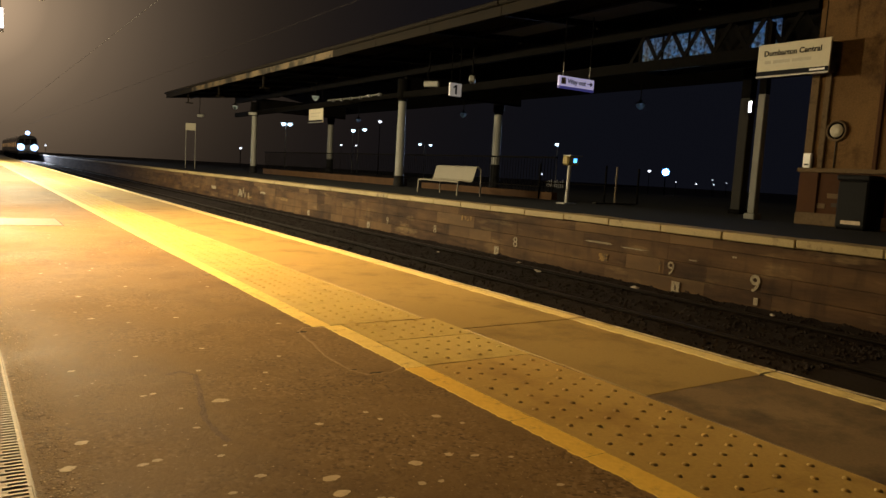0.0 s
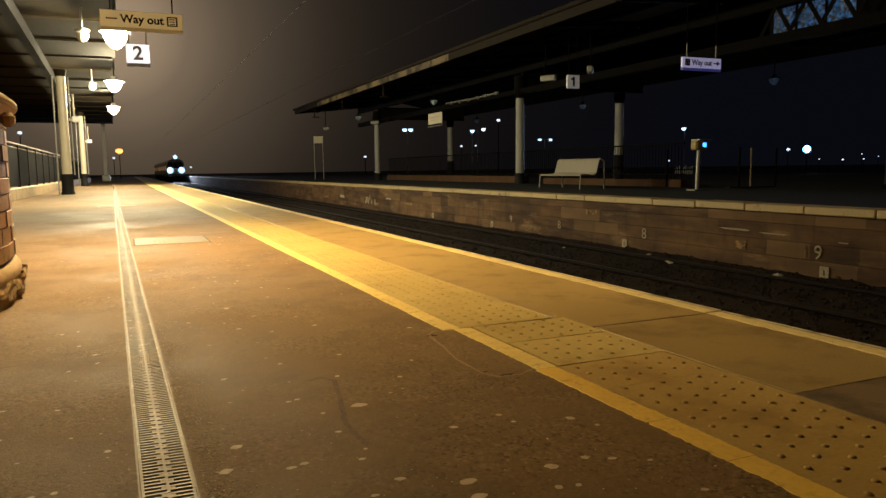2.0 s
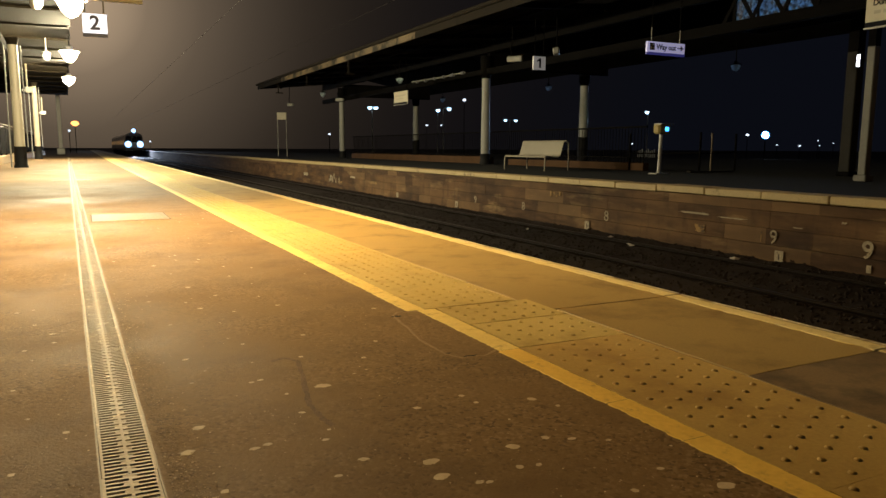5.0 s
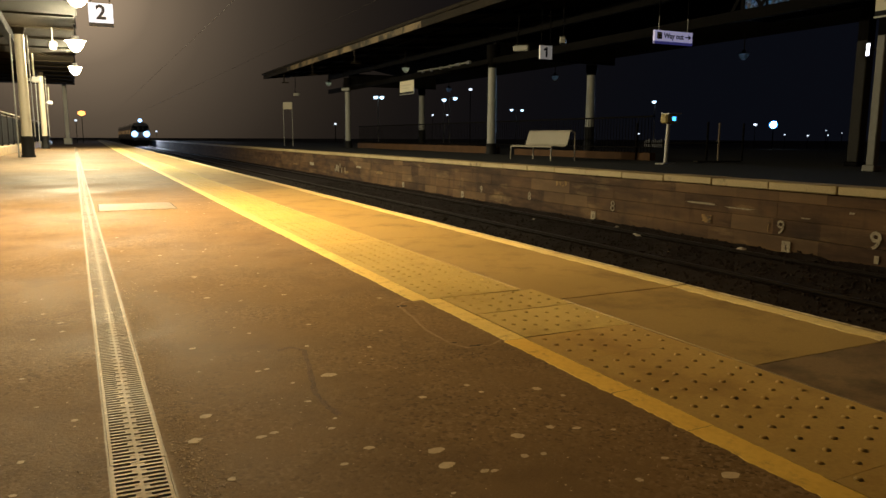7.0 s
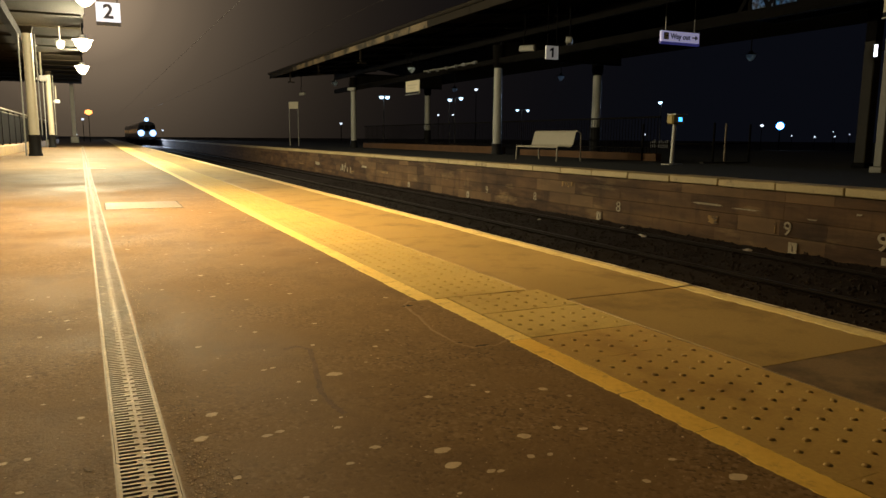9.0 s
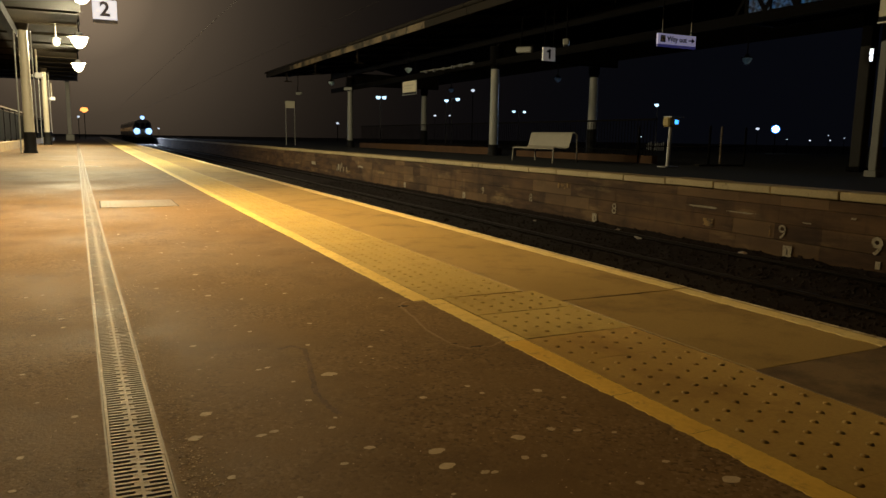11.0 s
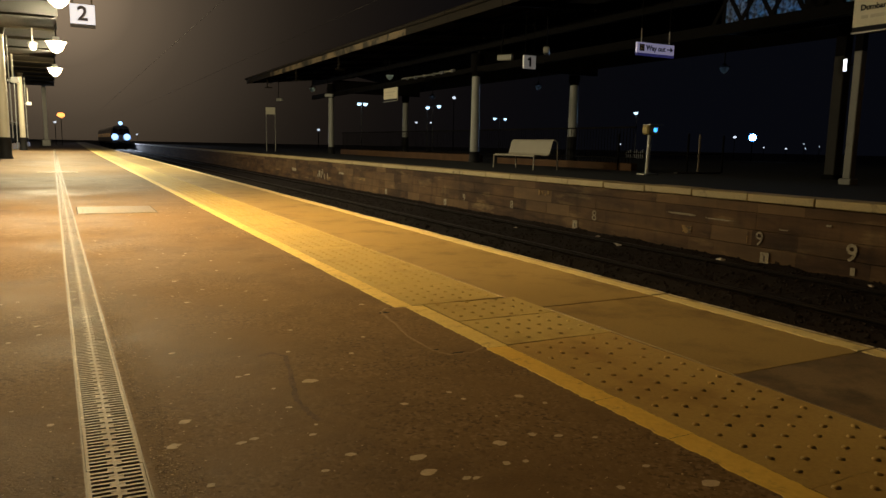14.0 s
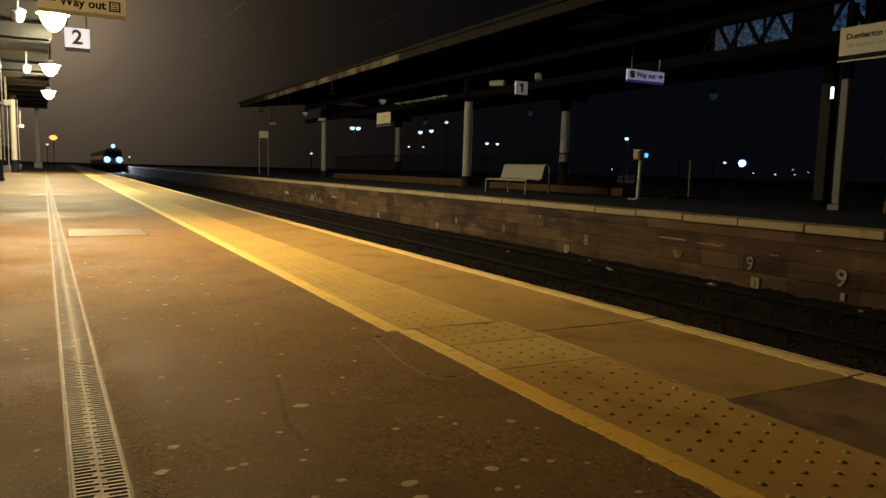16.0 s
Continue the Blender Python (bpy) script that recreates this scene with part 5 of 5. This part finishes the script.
while y < 58:
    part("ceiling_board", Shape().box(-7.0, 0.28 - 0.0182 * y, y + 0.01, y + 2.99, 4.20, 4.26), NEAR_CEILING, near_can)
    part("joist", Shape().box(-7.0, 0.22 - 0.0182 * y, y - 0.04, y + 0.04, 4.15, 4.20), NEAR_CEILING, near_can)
    y += 3.0
for x0 in (-1.75,):
    pts = Shape()
    sheet(pts, [(x0, 1), (x0 + 0.2, 1), (x0 + 0.2 - 1.06, 58), (x0 - 1.06, 58)], 3.70 if x0 < -1 else 3.9, 4.0)
    part("beam", pts, DARK_STEEL, near_can, "long dark beam")
n2 = number_sign("2", 0.27, 12.5, 2.29, 0.34, 0.34, "white square platform number sign with navy band", 0.05, SIGN_LIT_STRONG, SLATE_INK)
hanging_rods(n2, [(-0.13, 0), (0.13, 0)], 0.33, 0.56)
w2 = thing("way_out_sign", "pale hanging way out sign above the platform number", "sign", (0.36, 12.5, 2.83))
part("face", Shape().box(-0.60, 0.60, -0.03, 0.03, 0.05, 0.30, 0.005), SIGN_WHITE, w2)
part("band", Shape().box(-0.60, 0.60, -0.031, 0.031, 0.0, 0.048), SIGN_GREY, w2)
letter_part("Way out", 0.175, SIGN_INK, w2, pose(0.0, -0.032, 0.175))
part("symbol", Shape().box(0.36, 0.52, -0.033, -0.0305, 0.10, 0.25), SIGN_INK, w2)
part("symbol_mark", Shape().box(0.385, 0.495, -0.035, -0.0331, 0.12, 0.23), SIGN_WHITE, w2)
part("symbol_step", Shape().box(0.40, 0.48, -0.037, -0.0352, 0.20, 0.215).box(0.40, 0.48, -0.037, -0.0352, 0.165, 0.18).box(0.40, 0.48, -0.037, -0.0352, 0.13, 0.145), SIGN_INK, w2)
part("arrow", Shape().box(-0.52, -0.36, -0.033, -0.0305, 0.165, 0.185), SIGN_INK, w2)
hanging_rods(w2, [(-0.45, 0), (0.45, 0)], 0.29, 1.13, DARK_STEEL)
part("sign_bracket", Shape().box(-1.7, 1.0, 12.44, 12.56, 3.94, 4.04), DARK_STEEL, near_can, "dark bracket arm")

for x, y, z in ((-0.71, 17.75, 3.6), (-0.92, 27.9, 3.6)):
    d = thing("dome_camera", "white ball camera on a short stem under the canopy", "camera", (x, y, z), "dome cameras")
    part("ball", Shape().lathe([(0.02, -0.13), (0.08, -0.11), (0.125, -0.03), (0.13, 0.03), (0.09, 0.10), (0.04, 0.13)], n=18), WHITE, d)
    part("collar", Shape().lathe([(0.15, 0.08), (0.15, 0.13), (0.05, 0.17)], n=18), GALV, d)
    part("stem", Shape().tube((0, 0, 0.12), (0, 0, 0.6), 0.02), GALV, d)

# rounded brick pier with a moulded stone band
pier = thing("brick_pier", "rounded brown brick pier with moulded stone band and rough base", "pier", (-1.07, 4.2, 0))
RA, RB = 0.50, 1.22


def oval(a_x, b_y, z_list, n=72, smooth=True):
    return Shape().lathe([(r, z) for r, z in z_list], n=n, sx=a_x, sy=b_y, smooth=smooth)


part("core", oval(RA - 0.02, RB - 0.02, [(1.0, -0.01), (1.0, 0.92)]), MORTAR, pier)
part("plinth", oval(RA + 0.03, RB + 0.05, [(1.0, 0.10), (1.01, 0.125), (1.0, 0.15), (0.94, 0.185), (0.9, 0.19)]), SANDSTONE, pier, "weathered sandstone plinth course")
s = Shape()
nseg, nz_ = 150, 6
v = []
for j in range(nz_ + 1):
    z = -0.01 + 0.125 * j / nz_
    for k in range(nseg):
        a = 2 * math.pi * k / nseg
        d = 1 + 0.045 * noise.noise(Vector((math.cos(a) * 9, math.sin(a) * 14, z * 16))) + 0.02 * noise.noise(Vector((math.cos(a) * 25, math.sin(a) * 36, z * 40)))
        v.append(((RA + 0.04) * d * math.cos(a), (RB + 0.06) * d * math.sin(a), z))
s.add(v, [(j * nseg + k, j * nseg + (k + 1) % nseg, (j + 1) * nseg + (k + 1) % nseg, (j + 1) * nseg + k) for j in range(nz_) for k in range(nseg)])
part("rough_base", s, ROUGH_STONE, pier, "rough broken stone footing")
part("moulding", oval(RA, RB, [(0.97, 0.862), (1.02, 0.868), (1.025, 0.885), (1.015, 0.90), (1.02, 0.915), (1.045, 0.935), (1.085, 0.95), (1.09, 0.965), (1.125, 0.97), (1.14, 0.985), (1.135, 1.0), (1.10, 1.008), (1.08, 1.022), (1.02, 1.03), (0.93, 1.05)], 96, False), SANDSTONE, pier, "moulded stone band")
part("shaft", oval(RA * 0.92, RB * 0.95, [(1.0, 1.04), (1.0, 3.3), (1.08, 3.4), (1.08, 4.2)]), SANDSTONE, pier, "smooth pale upper shaft")
part("hook", Shape().box(0.52, 0.585, -0.10, -0.03, 0.86, 0.93, 0.02), SANDSTONE, pier)
brick_meshes = {}
nb = 28
zc = 0.195
row = 0
while zc < 0.86:
    hgt = 0.083
    for k in range(nb):
        a0 = 2 * math.pi * (k + (0.5 if row % 2 else 0)) / nb
        a1 = a0 + 2 * math.pi / nb
        if not (-2.2 < (a0 if a0 < math.pi else a0 - 2 * math.pi) < 1.2):
            continue
        s = Shape()
        gap, q = 0.004, 4
        proud = rng.uniform(-0.004, 0.006)
        v = []
        for j in range(q + 1):
            a = a0 + gap + (a1 - a0 - 2 * gap) * j / q
            for ins, z in ((-0.04, 0.002), (0.003, 0.002), (0.006, 0.005), (0.006, hgt - 0.005), (0.003, hgt - 0.002), (-0.04, hgt - 0.002)):
                v.append(((RA + ins + proud) * math.cos(a), (RB + ins + proud) * math.sin(a), zc + z))
        f = [(6 * j + i, 6 * j + 6 + i, 6 * j + 7 + i, 6 * j + 1 + i) for j in range(q) for i in range(5)] + [(0, 1, 2, 3, 4, 5), tuple(6 * q + i for i in (5, 4, 3, 2, 1, 0))]
        s.add(v, f)
        part("brick", s, BRICK_DARK, pier)
    zc += hgt
    row += 1

bag = thing("shoulder_bag", "black cloth bag with brown strap standing by the pier", "bag", (-0.66, 2.72, 0), turn=12)
s = Shape().box(-0.20, 0.20, -0.11, 0.11, 0.0, 0.25, 0.035)
part("body", s, BAG_CLOTH, bag)
part("flap", Shape().box(-0.19, 0.205, -0.125, 0.10, 0.245, 0.268, 0.01), BAG_CLOTH, bag)
part("strap", Shape().path([(0.19, -0.02, 0.22), (0.215, -0.02, 0.26), (0.16, -0.02, 0.285), (0.0, -0.01, 0.29), (-0.16, 0.0, 0.28)], 0.014, 6), LEATHER, bag, "brown strap")

# fence at the back of the near platform
fence = thing("platform_fence", "dark screen fence with steel rail on a pale low wall", "fence")
FX = -2.62
part("low_wall", Shape().box(FX - 0.16, FX + 0.12, 6, 60, -0.01, 0.30, 0.02), CONCRETE, fence, "pale low wall")
part("top_rail", Shape().tube((FX, 6, 1.42), (FX, 60, 1.42), 0.03), GALV_DULL, fence, "steel top rail")
part("mid_rail", Shape().tube((FX, 6, 1.32), (FX, 60, 1.32), 0.014), GALV_DULL, fence)
y = 6.0
while y < 60:
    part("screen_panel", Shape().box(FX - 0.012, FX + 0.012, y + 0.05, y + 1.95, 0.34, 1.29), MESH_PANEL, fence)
    part("fence_post", Shape().box(FX - 0.03, FX + 0.03, y - 0.03, y + 0.03, 0.28, 1.42), DARK_STEEL, fence)
    y += 2.0
# unseen wall, added to close this side and block light
wall_back = Shape().box(-6.0, -1.45, -8, 3.2, -0.01, 4.2)
solid("wall_west", wall_back, RENDERED, "plain ochre wall added unseen behind the pier", "wall", "structure")

# ---------------------------------------------------------------- train waiting far down the line
TY = 130.0
train = thing("train", "dark blue electric train with pale cab front and bright headlights", "train", (7.6, TY, -0.945))


def body_profile(grow=0.0):
    return [(-1.36, 0.9), (-1.40, 1.2), (-1.40, 2.6), (-1.32, 3.3), (-1.05, 3.65), (-0.5, 3.82), (0.5, 3.82), (1.05, 3.65), (1.32, 3.3), (1.40, 2.6), (1.40, 1.2), (1.36, 0.9)]


def extrude_profile(pr, y0, y1, sc0=1.0):
    n = len(pr)
    v = [(x * sc0, y0, z) for x, z in pr] + [(x, y1, z) for x, z in pr]
    return Shape().add(v, [(k, (k + 1) % n, n + (k + 1) % n, n + k) for k in range(n)] + [tuple(range(n - 1, -1, -1)), tuple(range(n, 2 * n))])


for car in range(3):
    y0 = car * 20.6
    car_body = part("carriage", extrude_profile(body_profile(), y0 + (0.5 if car == 0 else 0), y0 + 20), TRAIN_BLUE, train, "dark blue carriage body")
    for k in range(9):
        yy = y0 + 1.7 + k * 2.05
        part("window", Shape().box(-1.412, -1.398, yy, yy + 1.2, 1.95, 2.65), WINDOW_GLOW if (k + car) % 3 else CAB_GLASS, car_body, "side window")
        part("window", Shape().box(1.398, 1.412, yy, yy + 1.2, 1.95, 2.65), WINDOW_GLOW if (k + car) % 3 else CAB_GLASS, car_body, "side window")
    for yy in (y0 + 3.0, y0 + 16.5):
        part("bogie", Shape().box(-1.2, 1.2, yy - 1.2, yy + 1.2, 0.15, 0.8, 0.1), BLACK_PAINT, train)
        for wy in (-0.9, 0.9):
            part("wheel", Shape().tube((-0.82, yy + wy, 0.42), (-0.68, yy + wy, 0.42), 0.42, n=18), RUST, train)
            part("wheel", Shape().tube((0.68, yy + wy, 0.42), (0.82, yy + wy, 0.42), 0.42, n=18), RUST, train)
nose = part("cab_front", extrude_profile(body_profile(), 0.0, 0.5, 0.95), TRAIN_BLUE, train, "rounded cab end")
part("front_panel", Shape().box(-1.22, 1.22, -0.03, 0.0, 1.35, 2.25, 0.01), TRAIN_CREAM, nose, "pale lower cab panel")
part("windscreen", Shape().box(-1.15, -0.42, -0.02, 0.01, 2.35, 3.25), CAB_GLASS, nose)
part("windscreen", Shape().box(-0.34, 0.34, -0.02, 0.01, 2.35, 3.25), CAB_GLASS, nose)
part("windscreen", Shape().box(0.42, 1.15, -0.02, 0.01, 2.35, 3.25), CAB_GLASS, nose)
part("valance", Shape().box(-1.25, 1.25, -0.1, 0.3, 0.3, 0.95, 0.08), BLACK_PAINT, nose)
part("coupler", Shape().box(-0.2, 0.2, -0.5, 0.0, 0.7, 1.05, 0.05), BLACK_PAINT, nose)
for hx, hz, r in ((-0.92, 1.95, 0.5), (0.92, 1.95, 0.5), (0.0, 4.15, 0.32)):
    part("headlight", Shape().tube((hx, -0.12, hz), (hx, -0.03, hz), r, r, 20), HEAD_GLOW, nose, "bright bluish headlight")
part("lamp_bracket", Shape().box(-0.1, 0.1, -0.03, 0.2, 3.75, 4.1), BLACK_PAINT, nose)
beam = lamp_light("train_beam", "SPOT", (7.6, TY - 0.5, 1.05), 9000, (0.75, 0.85, 1.0), 0.5)
beam.data.spot_size, beam.data.spot_blend = radians(40), 0.8
beam.rotation_euler = (radians(88.2), 0, radians(180))

# ---------------------------------------------------------------- overhead wires
for x, z, lab in ((3.85, 4.38, "thin overhead contact wire above the near track"), (7.75, 4.58, "thin overhead contact wire above the far track")):
    w = thing("overhead_wire", lab, "wire", (x, 0, 0), "overhead wires")
    part("wire", Shape().tube((0, -40, z), (0, 170, z), 0.0045, n=6), WIRE, w)
    part("wire_end", Shape().tube((0, -40, -1.2), (0, -40, z + 0.1), 0.08), DARK_STEEL, w)

# ---------------------------------------------------------------- lights beyond the station
def street_lamp(x, y, z, arms, label):
    p = thing("street_lamp", label, "street lamp", (x, y, -1.22), "street lamps beyond the station")
    h = z + 1.22
    part("pole", Shape().tube((0, 0, 0), (0, 0, h), 0.11, 0.07, 10), GALV, p, "tall steel pole")
    for dx in arms:
        part("arm", Shape().tube((0, 0, h), (dx, 0, h + 0.05), 0.05, n=6), GALV, p)
        hd = part("lamp_head", Shape().box(dx - 0.45, dx + 0.45, -0.2, 0.2, h + 0.05, h + 0.2, 0.04), GALV, p)
        part("lens", Shape().lathe([(0.10, -0.36), (0.27, -0.26), (0.34, -0.05), (0.30, 0.04)], (dx, -0.1, h + 0.05), 14), STREET_GLOW, hd, "glowing cool white lens")


street_lamp(38.5, 101.0, 6.5, (-0.4, 0.55), "twin cool white street lamp on a tall pole")
street_lamp(50.0, 102.5, 6.5, (0.0,), "single cool white street lamp on a tall pole")
street_lamp(50.2, 101.0, 6.7, (1.0,), "single cool white street lamp on a tall pole")
street_lamp(81.0, 131.2, 6.5, (-1.25, 1.35), "twin cool white street lamp on a tall pole")
street_lamp(81.6, 90.2, 6.5, (-0.3,), "single cool white street lamp on a tall pole")
flood = thing("flood_lamp", "dazzling blue white flood lamp on a mast", "flood lamp", (120.8, 100.0, -1.22))
part("mast", Shape().tube((0, 0, 0), (0, 0, 4.3), 0.12, 0.1, 10), DARK_STEEL, flood)
part("head", Shape().box(-0.8, 0.8, 0.0, 0.5, 4.2, 5.1, 0.1), DARK_STEEL, flood)
FLOOD_AT = Matrix.Translation((-0.6, -0.5, 4.68)) @ pose(0, 0, 0, 0, 0, -50) @ pose(0, 0, 0, 90)
# glowing ring added in place of the lamp's halo
part("halo_ring", Shape().lathe([(0.62, -0.14), (0.74, -0.10), (0.78, 0.12)], n=24).moved(FLOOD_AT), FLOOD_HALO, flood, "blue ring standing in for the halo")
part("lens", Shape().lathe([(0.2, 0.34), (0.46, 0.27), (0.60, 0.15)][::-1], n=20).moved(FLOOD_AT), FLOOD_GLOW, flood, "bright blue white lens")
for x, y, z, r in ((115.8, 100, 3.42, 0.36), (124.3, 100, 1.55, 0.15), (131, 100, 1.4, 0.22), (136.5, 100, 2.5, 0.14), (137.1, 100, 1.5, 0.18), (141.5, 100, 2.0, 0.14), (87, 100, 1.5, 0.22), (70.4, 150, 5.7, 0.3), (74.1, 150, 5.8, 0.26), (31.6, 100, 2.5, 0.2), (52.6, 98.6, 7.9, 0.3)):
    d = thing("distant_lamp", "small far cool white lamp on a dark post", "lamp", (x, y, -1.22), "small distant lamps")
    part("post", Shape().tube((0, 0, 0), (0, 0, z + 1.22), 0.06, n=6), DARK_STEEL, d)
    part("bulb", Shape().lathe([(r * 0.3, -r * 0.6), (r, -r * 0.1), (r * 0.8, r * 0.5), (r * 0.2, r * 0.7)], (0, 0, z + 1.22), 10), DOT_GLOW, d, "glowing lamp")
for x, y, z, r, m in ((-0.55, 75, 2.68, 0.34, SIGNAL_GLOW), (-1.1, 78, 2.1, 0.13, DOT_GLOW), (9.3, 140, 1.7, 0.2, DOT_GLOW), (11.6, 150, 1.6, 0.2, DOT_GLOW), (-9, 60, 4.6, 0.2, DOT_GLOW), (-8.2, 60, 4.2, 0.14, DOT_GLOW), (-6.9, 60, 3.6, 0.16, DOT_GLOW)):
    d = thing("platform_end_lamp", "amber lamp on a post at the platform end" if m is SIGNAL_GLOW else "small far lamp on a thin post", "lamp", (x, y, -0.01 if abs(x) < 2 else -1.22), "lamps at the platform end")
    hh = z + (0.01 if abs(x) < 2 else 1.22)
    part("post", Shape().tube((0, 0, 0), (0, 0, hh), 0.03, n=8), DARK_STEEL, d)
    part("bulb", Shape().lathe([(r * 0.3, -r * 0.6), (r, -r * 0.1), (r * 0.8, r * 0.5), (r * 0.2, r * 0.7)], (0, 0, hh), 12), m, d, "glowing lamp")
